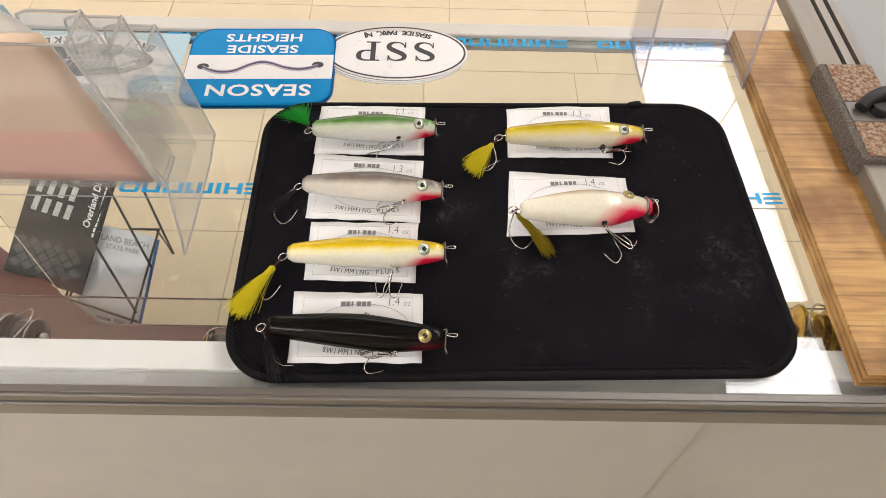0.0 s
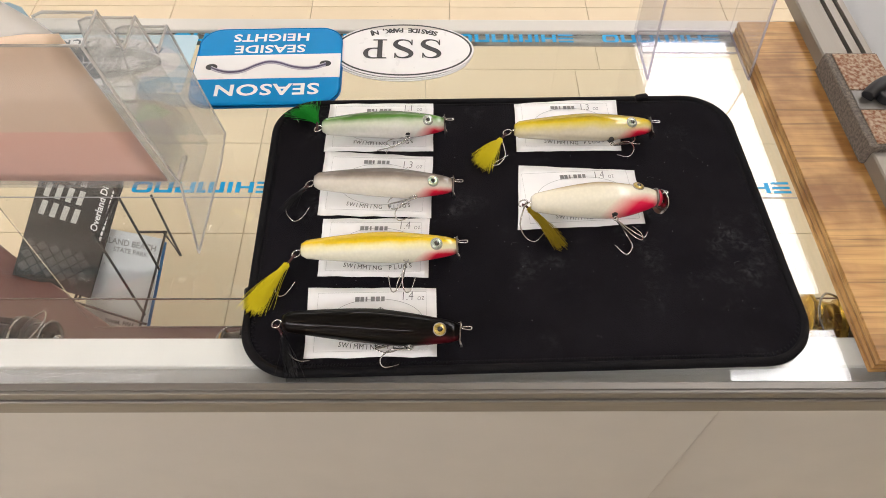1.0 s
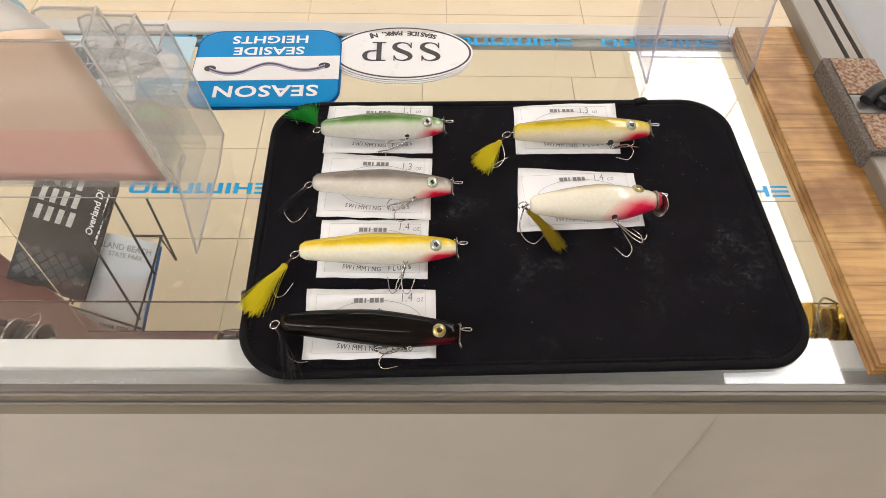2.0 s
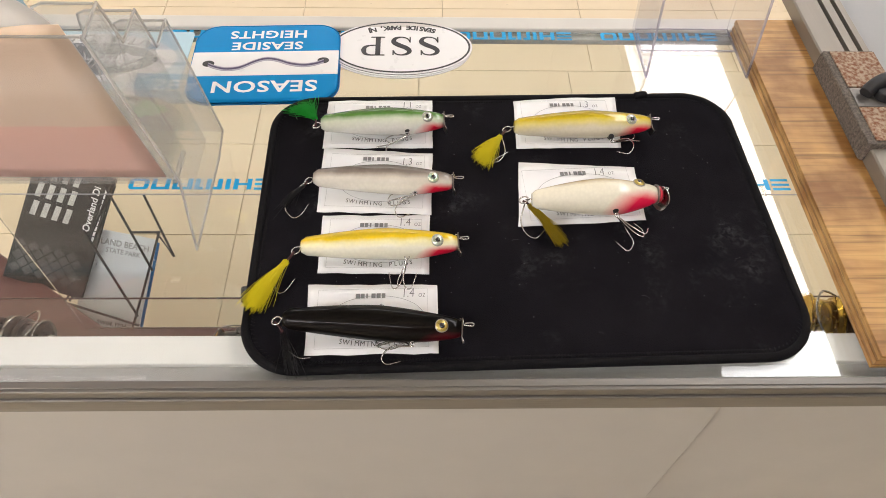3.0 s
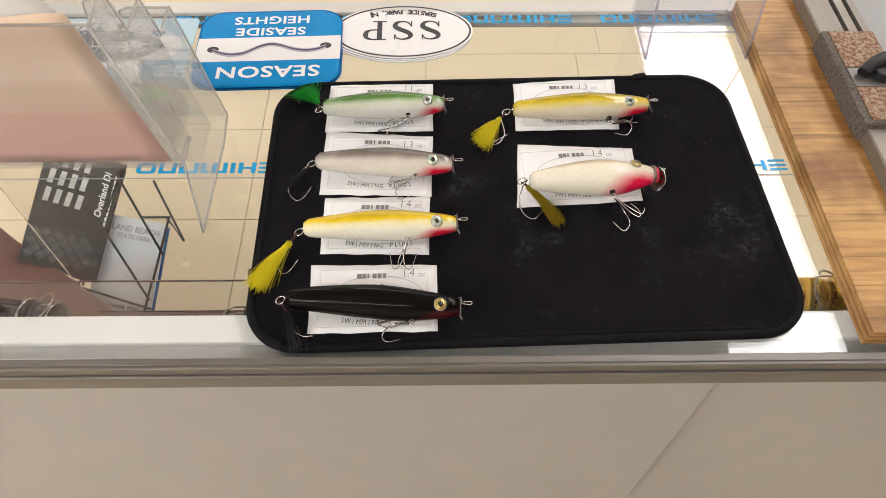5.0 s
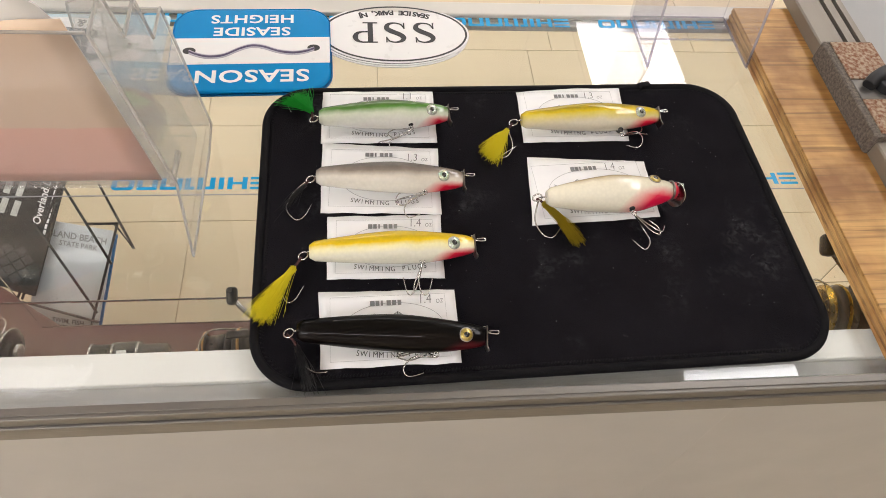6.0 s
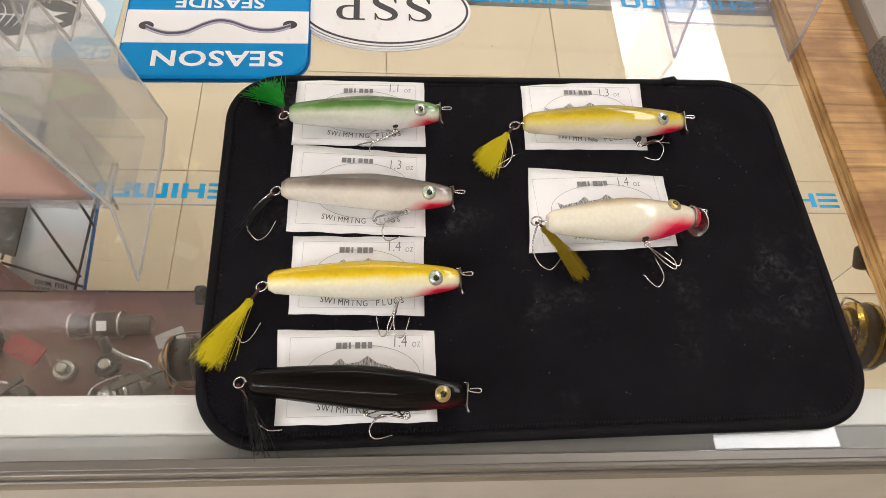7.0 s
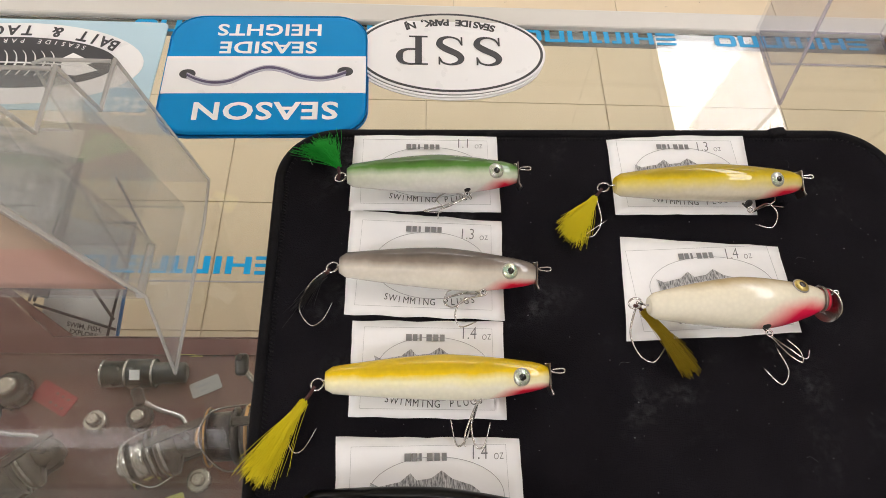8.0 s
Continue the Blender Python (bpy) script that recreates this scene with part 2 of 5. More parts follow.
# ---- the room ----
room = tagged(part("floor", box(-4, 4, -3, 5, -0.06, -0.004), GROUT), "beige square floor tiles with thin dark joints", "floor", kind="structure")
tagged(part("ceiling", box(-4, 4, -3, 5, 2.75, 2.85), CEILING), "white suspended ceiling", "ceiling", kind="structure")
for nm, b in (("wall_north", (-4, 4, 5, 5.15)), ("wall_south", (-4, 4, -3.15, -3)), ("wall_west", (-4.15, -4, -3, 5)), ("wall_east", (4, 4.15, -3, 5))):
    tagged(part(nm, box(*b, 0, 2.75), PAINT), "plain off-white painted wall", "wall", kind="structure")

PANEL_FILL = lamp_material("panel_fill_diffuser", (0.970, 0.940, 0.958), LAMP)
STRIP_LAMP = lamp_material("strip_lamp_diffuser", (0.970, 0.945, 0.968), 1.9 * LAMP)
WEST_FILL = lamp_material("west_fill_diffuser", (0.970, 0.945, 0.968), 3.0 * LAMP)
NORTH_FILL = lamp_material("north_fill_diffuser", (0.970, 0.942, 0.962), 1.6 * LAMP)
EAST_LAMP = lamp_material("east_lamp_diffuser", (0.970, 0.940, 0.958), 0.80 * LAMP)


def ceiling_light(x, y, w=0.6, h=1.2, lit=None, kind="white recessed ceiling light out of view, with a bright diffuser"):
    t = thing("ceiling_light", pose(x, y, 2.75), kind, "ceiling light", "ceiling lights")
    part("frame", ring(rounded(w + 0.05, h + 0.05, 0.005, 1), rounded(w, h, 0.004, 1), -0.02, 0.0), WHITE_METAL, t)
    part("diffuser", box(-w / 2, w / 2, -h / 2, h / 2, -0.012, -0.002), lit or PANEL_FILL, t)


# Only the east pair mirrors in the glass; north and west lamps are added fill.
for x, y, w, h in ((1.19, 2.04, 0.46, 1.48), (1.21, 0.56, 0.42, 1.18), (-1.9, 3.95, 1.6, 0.25), (0.0, 3.95, 1.6, 0.25), (1.9, 4.0, 1.6, 0.25), (-3.3, 1.2, 0.6, 1.2), (-2.6, -1.0, 0.6, 1.2)):
    ceiling_light(x, y, w, h, NORTH_FILL if h < 0.3 else EAST_LAMP if x > 1 else None)
# The near strip follows the lure highlights; the west one is added fill, unseen.
for x, y, w, h, lit in ((-0.95, -1.25, 2.2, 0.10, STRIP_LAMP), (-2.5, -1.8, 2.4, 0.20, WEST_FILL)):
    ceiling_light(x, y, w, h, lit, "long narrow white ceiling strip light, out of view")

# ---- the glass counter ----
WEST, EAST = -1.1, 0.62
case = thing("display_case", pose(0, 0, 0), "glass-topped display counter with aluminium rails and a white back", "display case")
top = part("glass_top", box(WEST, EAST, 0.1103, 0.4713, Z - 0.006, Z, 0.0008, 1), GLASS, case, "clear glass top with scratches and smudges")
top.visible_shadow = False
# rails: the near one is aluminium, the far one white
near = Matrix.Translation((0, 0.1080, Z))
part("rail", joined(box(WEST, EAST, -0.006, 0.002, -0.0075, 0.0012, 0.0008), box(WEST, EAST, -0.008, 0.003, -0.0240, -0.0077, 0.001)), ALUMINIUM, case, "brushed aluminium front rail", at=near)
part("rail_lip", box(WEST, EAST, -0.0035, 0.0015, 0.0012, 0.0022, 0.0004), ALUMINIUM, case, at=near)
part("inner_track", box(WEST, EAST, 0.017, 0.0385, -0.020, -0.008, 0.001), WHITE_METAL, case, "white track under the glass", at=near)
part("track_seal", box(WEST, EAST, 0.0032, 0.0168, -0.0205, -0.012), LAMINATE, case, at=near)
far = Matrix.Translation((0, 0.4705, Z))
part("far_rail", box(WEST, EAST, 0.001, 0.019, -0.013, 0.003, 0.0015), WHITE_METAL, case, "white far rail", at=far)
part("far_channel", box(WEST, EAST, -0.0055, 0.0, -0.013, -0.0075, 0.001), material("channel_grey", (0.42, 0.41, 0.38), 0.45, second=(0.44, 0.43, 0.40), scale=20), case, at=far)
# white sliding backs below the near rail
part("sliding_door", box(WEST, 0.1850, 0.114, 0.120, 0.1, Z - 0.0215, 0.001), LAMINATE, case, "white sliding back panel")
part("sliding_door", box(0.172, EAST, 0.123, 0.129, 0.1, Z - 0.0215, 0.001), LAMINATE, case, "white sliding back panel")
deck = [(EAST, 0.13), (EAST, 0.474), (-0.535, 0.472), (-0.745, 0.613), (-0.86, 0.70), (-1.1, 0.70), (-1.1, 0.13)]
part("deck", prism(deck, 0.36, 0.39, 0.003), MAROON, case, "maroon wooden deck")
part("base", prism([(x, y - 0.02 if y > 0.2 else y) for x, y in deck], 0.0, 0.36), MAROON, case)
f = part("front_glass", box(-0.56, EAST, 0.4655, 0.4700, 0.39, Z - 0.0132), GLASS, case)
f.visible_shadow = False
sh = part("glass_shelf", box(-1.0, EAST, 0.150, 0.308, 0.729, 0.735, 0.0008, 1), GLASS, case, "clear glass shelf")
sh.visible_shadow = False

# ---- mat ----
mat_thing = thing("counter_mat", pose(0.0399, 0.2471, Z + 0.0005, 0, 0, 1.44), "black neoprene mat with a stitched hem on the glass", "mat")
part("pad", prism(rounded(0.384, 0.2556, 0.036, 10), 0, 0.0030, 0.0006), NEOPRENE, mat_thing)
hem_out, hem_in = rounded(0.3885, 0.2601, 0.038, 14), rounded(0.3770, 0.2486, 0.0325, 14)
hem = bmesh.new()
loops = []
for w, z in ((0.0, 0.0002), (-0.03, 0.0022), (0.10, 0.0040), (0.35, 0.0049), (0.65, 0.0048), (0.92, 0.0040), (1.0, 0.0030)):
    loops.append([hem.verts.new((a[0] + (b[0] - a[0]) * w, a[1] + (b[1] - a[1]) * w, z + (0.0003 * noise.noise(Vector((a[0] * 60, a[1] * 60, 0))) if w > 0.05 else 0))) for a, b in zip(hem_out, hem_in)])
for p, q in zip(loops, loops[1:]):
    for k in range(len(p)):
        hem.faces.new((p[k], p[(k + 1) % len(p)], q[(k + 1) % len(p)], q[k])).smooth = True
bmesh.ops.recalc_face_normals(hem, faces=hem.faces[:])
part("hem", hem, HEM, mat_thing, "rolled black hem")
# a row of overlock stitches inside the hem
stitch_line = rounded(0.3735, 0.2451, 0.0308, 14)
stitches = bmesh.new()
for a, b in zip(stitch_line, stitch_line[1:] + stitch_line[:1]):
    run = Vector((b[0] - a[0], b[1] - a[1], 0))
    count = max(1, int(run.length / 0.0021))
    side = Vector((-run.y, run.x, 0)).normalized() * 0.0012
    for k in range(count):
        c = Vector((a[0], a[1], 0.0028)) + run * ((k + 0.5) / count)
        along = run.normalized() * 0.0007
        tube([c - side - along, c + Vector((0, 0, 0.0003)), c + side + along], 0.00050, 5, bm=stitches)
part("stitching", stitches, THREAD_BLACK, mat_thing, "black overlock stitches")
part("hem_seam", smooth(moved(box(-0.006, 0.006, -0.004, 0.003, 0, 0.0062, 0.002, 3), pose(0.1225, 0.1280, 0, 0, 0, 12))), HEM, mat_thing)
MT = Z + 0.0037
rnd = random.Random(8)
flecks = []
for k in range(120):
    a, x, y = rnd.uniform(0, 180), rnd.uniform(-0.165, 0.165), rnd.uniform(-0.108, 0.108)
    w = rnd.uniform(0.00015, 0.00042)
    flecks.append(moved(box(-w, w, -w * 0.6, w * 0.6, 0, 0.0002), pose(x, y, 0, 0, 0, a)))
for k in range(10):
    x, y, a = rnd.uniform(-0.16, 0.16), rnd.uniform(-0.105, 0.105), rnd.uniform(0, 6.3)
    c, s_ = math.cos(a) * 0.004, math.sin(a) * 0.004
    flecks.append(tube(glide([(x, y, 0.0002), (x + c, y + s_, 0.0003), (x + c * 1.4 - s_ * 0.5, y + s_ * 1.4 + c * 0.5, 0.0002)], 3), 0.00006, 3))
lint = part("lint", joined(*flecks), material("lint_grey", (0.13, 0.13, 0.135), 0.9), at=pose(0.0399, 0.2471, Z + 0.0037, 0, 0, 1.44))
tagged(lint, "pale lint flecks and fibres scattered on the mat", "lint", kind="stuff")

# ---- cards ----
CARD_INK = material("card_ink", (0.17, 0.17, 0.175), 0.7, second=(0.25, 0.25, 0.25), scale=200)
FISH_INK = material("fish_ink", (0.10, 0.10, 0.105), 0.7, second=(0.60, 0.60, 0.61), scale=700, amount=0.3, stretch=(2.2, 0.5, 1))
def card(corners, weight, note_at, seed):
    """A hand-cut paper card from its corners: near left, near right, far right, far left."""
    bl, br, tr, tl = [Vector((x, y, 0)) for x, y in corners]
    mid = (bl + br + tr + tl) / 4
    ang = math.atan2((br - bl).y, (br - bl).x)
    m = Matrix.Translation((mid.x, mid.y, MT)) @ Matrix.Rotation(ang, 4, "Z")
    inv = m.inverted()
    t = thing("paper_card", m, "white hand-cut paper label card under a lure", "card", "lure cards")
    rnd = random.Random(seed)
    bm = bmesh.new()
    nx, ny = 16, 8
    grid = []
    for j in range(ny + 1):
        row = []
        for i in range(nx + 1):
            u, v = i / nx, j / ny
            p = (bl * (1 - u) + br * u) * (1 - v) + (tl * (1 - u) + tr * u) * v
            p = inv @ Vector((p.x, p.y, MT))
            edge = 0.0005 * noise.noise(Vector((u * 7 + seed, v * 5, seed * 3.1)))
            row.append(bm.verts.new((p.x + edge, p.y + edge * 1.5 * (1 if v > 0.5 else -1), 0.0006 + 0.0009 * abs(noise.noise(Vector((u * 2.5 + seed * 5, v * 2, 1)))))))
        grid.append(row)
    for j in range(ny):
        for i in range(nx):
            bm.faces.new((grid[j][i], grid[j][i + 1], grid[j + 1][i + 1], grid[j + 1][i])).smooth = True
    sheet = part("sheet", bm, PAPER, t)
    so = sheet.modifiers.new("thickness", "SOLIDIFY")
    so.thickness, so.offset = 0.0003, -1
    w, h = (br - bl).length, ((tl - bl).length + (tr - br).length) / 2
    z = 0.0018
    e = joined(ring(oval(w * 0.37, h * 0.33, 72, 0.003, -0.0005), oval(w * 0.37 - 0.00025, h * 0.33 - 0.00025, 72, 0.003, -0.0005), z - 0.0001, z),
               ring(rounded(w * 0.86, h * 0.84, 0.0002, 1), rounded(w * 0.86 - 0.00022, h * 0.84 - 0.00022, 0.0002, 1), z - 0.0001, z))
    part("printed_frame", e, INK_GREY, t)
    fish = prism([(-0.028, 0.006), (-0.024, 0.004), (-0.014, 0.006), (-0.009, 0.010), (-0.006, 0.0065), (0.001, 0.0075), (0.006, 0.011), (0.011, 0.007), (0.02, 0.004),
                  (0.024, 0.001), (0.018, -0.004), (0.0, -0.006), (-0.018, -0.003), (-0.024, -0.001), (-0.029, -0.005), (-0.0265, 0.001)], z - 0.0001, z)
    part("printed_fish", fish, FISH_INK, t)
    # the maker's name as plain bars
    bars = [box(k * 0.0036 - 0.0118, k * 0.0036 - 0.0118 + w_, h * 0.5 - 0.0118, h * 0.5 - 0.0080, z - 0.0001, z) for k, w_ in enumerate((0.0031, 0.0025, 0.0012, 0.0028, 0.0027, 0.0024))]
    for bar in bars:
        part("printed_bar", bar, CARD_INK, t)
    label = "SWIMMING PLUGS"
    for k, ch in enumerate(label):
        if ch != " ":
            a = (k - 6.5) / 6.5
            words(ch, 0.0056, INK, t, pose(a * 0.0235 + 0.003, -h * 0.37 + 0.0024 * a * a, z, 0, 0, 9 * a), "printed_letter", 0.78)
    words(weight[:3], 0.0104, PENCIL, t, pose(note_at[0] - 0.003, note_at[1], z + 0.0001, 0, 0, 1), "handwriting", 0.72, bold=-0.00011, shear=0.1)
    words(weight[4:], 0.0070, PENCIL, t, pose(note_at[0] + 0.0065, note_at[1] - 0.0012, z + 0.0001, 0, 0, 4), "handwriting", 0.75, bold=-0.0001, shear=0.15)
    return t


card([(-0.1115, 0.3124), (-0.0224, 0.3130), (-0.0224, 0.3695), (-0.1110, 0.3694)], "1.1 oz", (0.026, 0.021), 1)
card([(-0.1102, 0.2464), (-0.0239, 0.2437), (-0.0226, 0.3063), (-0.1104, 0.3129)], "1.3 oz", (0.026, 0.020), 2)
card([(-0.1045, 0.1904), (-0.0258, 0.1898), (-0.0249, 0.2426), (-0.1053, 0.2428)], "1.4 oz", (0.024, 0.019), 3)
card([(-0.1072, 0.1253), (-0.0198, 0.1271), (-0.0200, 0.1804), (-0.1099, 0.1812)], "1.4 oz", (0.027, 0.019), 4)
card([(0.0456, 0.3129), (0.1316, 0.3144), (0.1364, 0.3776), (0.0474, 0.3693)], "1.3 oz", (0.020, 0.020), 5)
card([(0.0410, 0.2321), (0.1381, 0.2382), (0.1384, 0.2921), (0.0462, 0.2974)], "1.4 oz", (0.022, 0.020), 6)


# ---- lures ----
def lure_paint(name, back, side, belly, chin=(0.72, 0.012, 0.05), low=-0.008, high=0.008, chin_x=0.94, length=0.1, chin_soft=0.008, chin_y=(-0.0005, -0.0040), lacquer=1.0, ridge=0.45):
    """Sprayed lure paint: back, side and belly blended over its height, with a red chin, under clear lacquer."""
    m = bpy.data.materials.new(name)
    m.use_nodes = True
    nt = m.node_tree
    b = nt.nodes["Principled BSDF"]
    b.inputs["Roughness"].default_value = 0.35
    b.inputs["Specular IOR Level"].default_value = 0.03
    b.inputs["Coat Weight"].default_value = lacquer
    b.inputs["Coat Roughness"].default_value = 0.03
    tc = nt.nodes.new("ShaderNodeTexCoord")
    sep = nt.nodes.new("ShaderNodeSeparateXYZ")
    nt.links.new(tc.outputs["Object"], sep.inputs[0])
    n = nt.nodes.new("ShaderNodeTexNoise")
    n.inputs["Scale"].default_value = 90
    n.inputs["Detail"].default_value = 5
    nt.links.new(tc.outputs["Object"], n.inputs["Vector"])
    add = nt.nodes.new("ShaderNodeMath")
    add.operation = "MULTIPLY_ADD"
    add.inputs[1].default_value, = (0.004,)
    nt.links.new(n.outputs[0], add.inputs[0])
    nt.links.new(sep.outputs["Y"], add.inputs[2])
    rg = nt.nodes.new("ShaderNodeMapRange")
    rg.inputs[1].default_value, rg.inputs[2].default_value = low, high
    nt.links.new(add.outputs[0], rg.inputs[0])
    ramp = nt.nodes.new("ShaderNodeValToRGB")
    el = ramp.color_ramp.elements
    el[0].position, el[0].color = 0.12, (*belly, 1)
    el[1].position, el[1].color = 1.0, (*[c * ridge for c in back], 1)
    e = el.new(0.50)
    e.color = (*side, 1)
    e = el.new(0.76)
    e.color = (*back, 1)
    nt.links.new(rg.outputs[0], ramp.inputs[0])
    # scale net
    v = nt.nodes.new("ShaderNodeTexVoronoi")
    v.inputs["Scale"].default_value = 420
    nt.links.new(tc.outputs["Object"], v.inputs["Vector"])
    sc = nt.nodes.new("ShaderNodeMapRange")
    sc.inputs[3].default_value, sc.inputs[4].default_value = 1.05, 0.9
    nt.links.new(v.outputs["Distance"], sc.inputs[0])
    mul = nt.nodes.new("ShaderNodeMix")
    mul.data_type, mul.blend_type = "RGBA", "MULTIPLY"
    mul.inputs[0].default_value = 0.6
    nt.links.new(ramp.outputs[0], mul.inputs[6])
    nt.links.new(sc.outputs[0], mul.inputs[7])
    # chin: towards the head and below the middle
    cx = nt.nodes.new("ShaderNodeMapRange")
    cx.inputs[1].default_value, cx.inputs[2].default_value = length * chin_x - chin_soft, length * chin_x + 0.004
    slant = nt.nodes.new("ShaderNodeMath")
    slant.operation = "MULTIPLY_ADD"
    slant.inputs[1].default_value = -1.4
    nt.links.new(sep.outputs["Y"], slant.inputs[0])
    nt.links.new(sep.outputs["X"], slant.inputs[2])
    nt.links.new(slant.outputs[0], cx.inputs[0])
    cy = nt.nodes.new("ShaderNodeMapRange")
    cy.inputs[1].default_value, cy.inputs[2].default_value = chin_y
    nt.links.new(add.outputs[0], cy.inputs[0])
    both = nt.nodes.new("ShaderNodeMath")
    both.operation = "MULTIPLY"
    nt.links.new(cx.outputs[0], both.inputs[0])
    nt.links.new(cy.outputs[0], both.inputs[1])
    mix = nt.nodes.new("ShaderNodeMix")
    mix.data_type = "RGBA"
    nt.links.new(both.outputs[0], mix.inputs[0])
    nt.links.new(mul.outputs[2], mix.inputs[6])
    mix.inputs[7].default_value = (*chin, 1)
    nt.links.new(mix.outputs[2], b.inputs["Base Color"])
    return m


EYE_RING = material("eye_foil", (0.62, 0.62, 0.62), 0.25, 0.6, (0.40, 0.52, 0.36), 420, 0.25, coat=0.6)
EYE_OPAL = material("eye_opal", (0.80, 0.70, 0.45), 0.25, 0.6, (0.35, 0.68, 0.62), 420, 0.35, coat=0.6)
EYE_RIM = material("eye_rim", (0.30, 0.28, 0.25), 0.4, coat=0.2)
EYE_GOLD = material("eye_gold", (0.55, 0.40, 0.10), 0.3, 0.6, (0.30, 0.24, 0.06), 500, 0.5, coat=1.0)
PUPIL = material("pupil", (0.006, 0.006, 0.006), 0.08, coat=1.0)


def hair(name, colour, second):
    """Dyed bucktail: light passes through the fine fibres."""
    m = material(name, colour, 0.5, second=second, scale=300)
    nt = m.node_tree
    thin, mix = nt.nodes.new("ShaderNodeBsdfTranslucent"), nt.nodes.new("ShaderNodeMixShader")
    thin.inputs[0].default_value = (*second, 1)
    mix.inputs[0].default_value = 0.5
    nt.links.new(nt.nodes["Principled BSDF"].outputs[0], mix.inputs[1])
    nt.links.new(thin.outputs[0], mix.inputs[2])
    nt.links.new(mix.outputs[0], nt.nodes["Material Output"].inputs[0])
    return m


HAIR = {"green": hair("green_hair", (0.01, 0.42, 0.03), (0.03, 0.62, 0.08)), "yellow": hair("yellow_hair", (0.95, 0.84, 0.03), (1.0, 0.92, 0.05)),
        "olive": hair("olive_hair", (0.40, 0.29, 0.008), (0.52, 0.39, 0.015)), "black": material("black_hair", (0.006, 0.006, 0.007), 0.4)}
THREAD = material("thread", (0.05, 0.012, 0.012), 0.6)


def dome(r, h, n=24, rows=5):
    """A shallow round cap on the plane z = 0."""
    bm = bmesh.new()
    rings = [[bm.verts.new((r * math.cos(a) * math.cos(2 * math.pi * k / n), r * math.cos(a) * math.sin(2 * math.pi * k / n), h * math.sin(a))) for k in range(n)]
             for a in [0.5 * math.pi * q / rows for q in range(rows)]]
    tip = bm.verts.new((0, 0, h))
    for p, q in zip(rings, rings[1:]):
        for k in range(n):
            bm.faces.new((p[k], p[(k + 1) % n], q[(k + 1) % n], q[k])).smooth = True
    for k in range(n):
        bm.faces.new((rings[-1][k], rings[-1][(k + 1) % n], tip)).smooth = True
    bm.faces.new(list(reversed(rings[0])))
    return bm


def ease(u):
    """A nearly straight rise that levels off at its end."""
    return 1 - (1 - u) ** 1.55 if u < 1 else 1.0


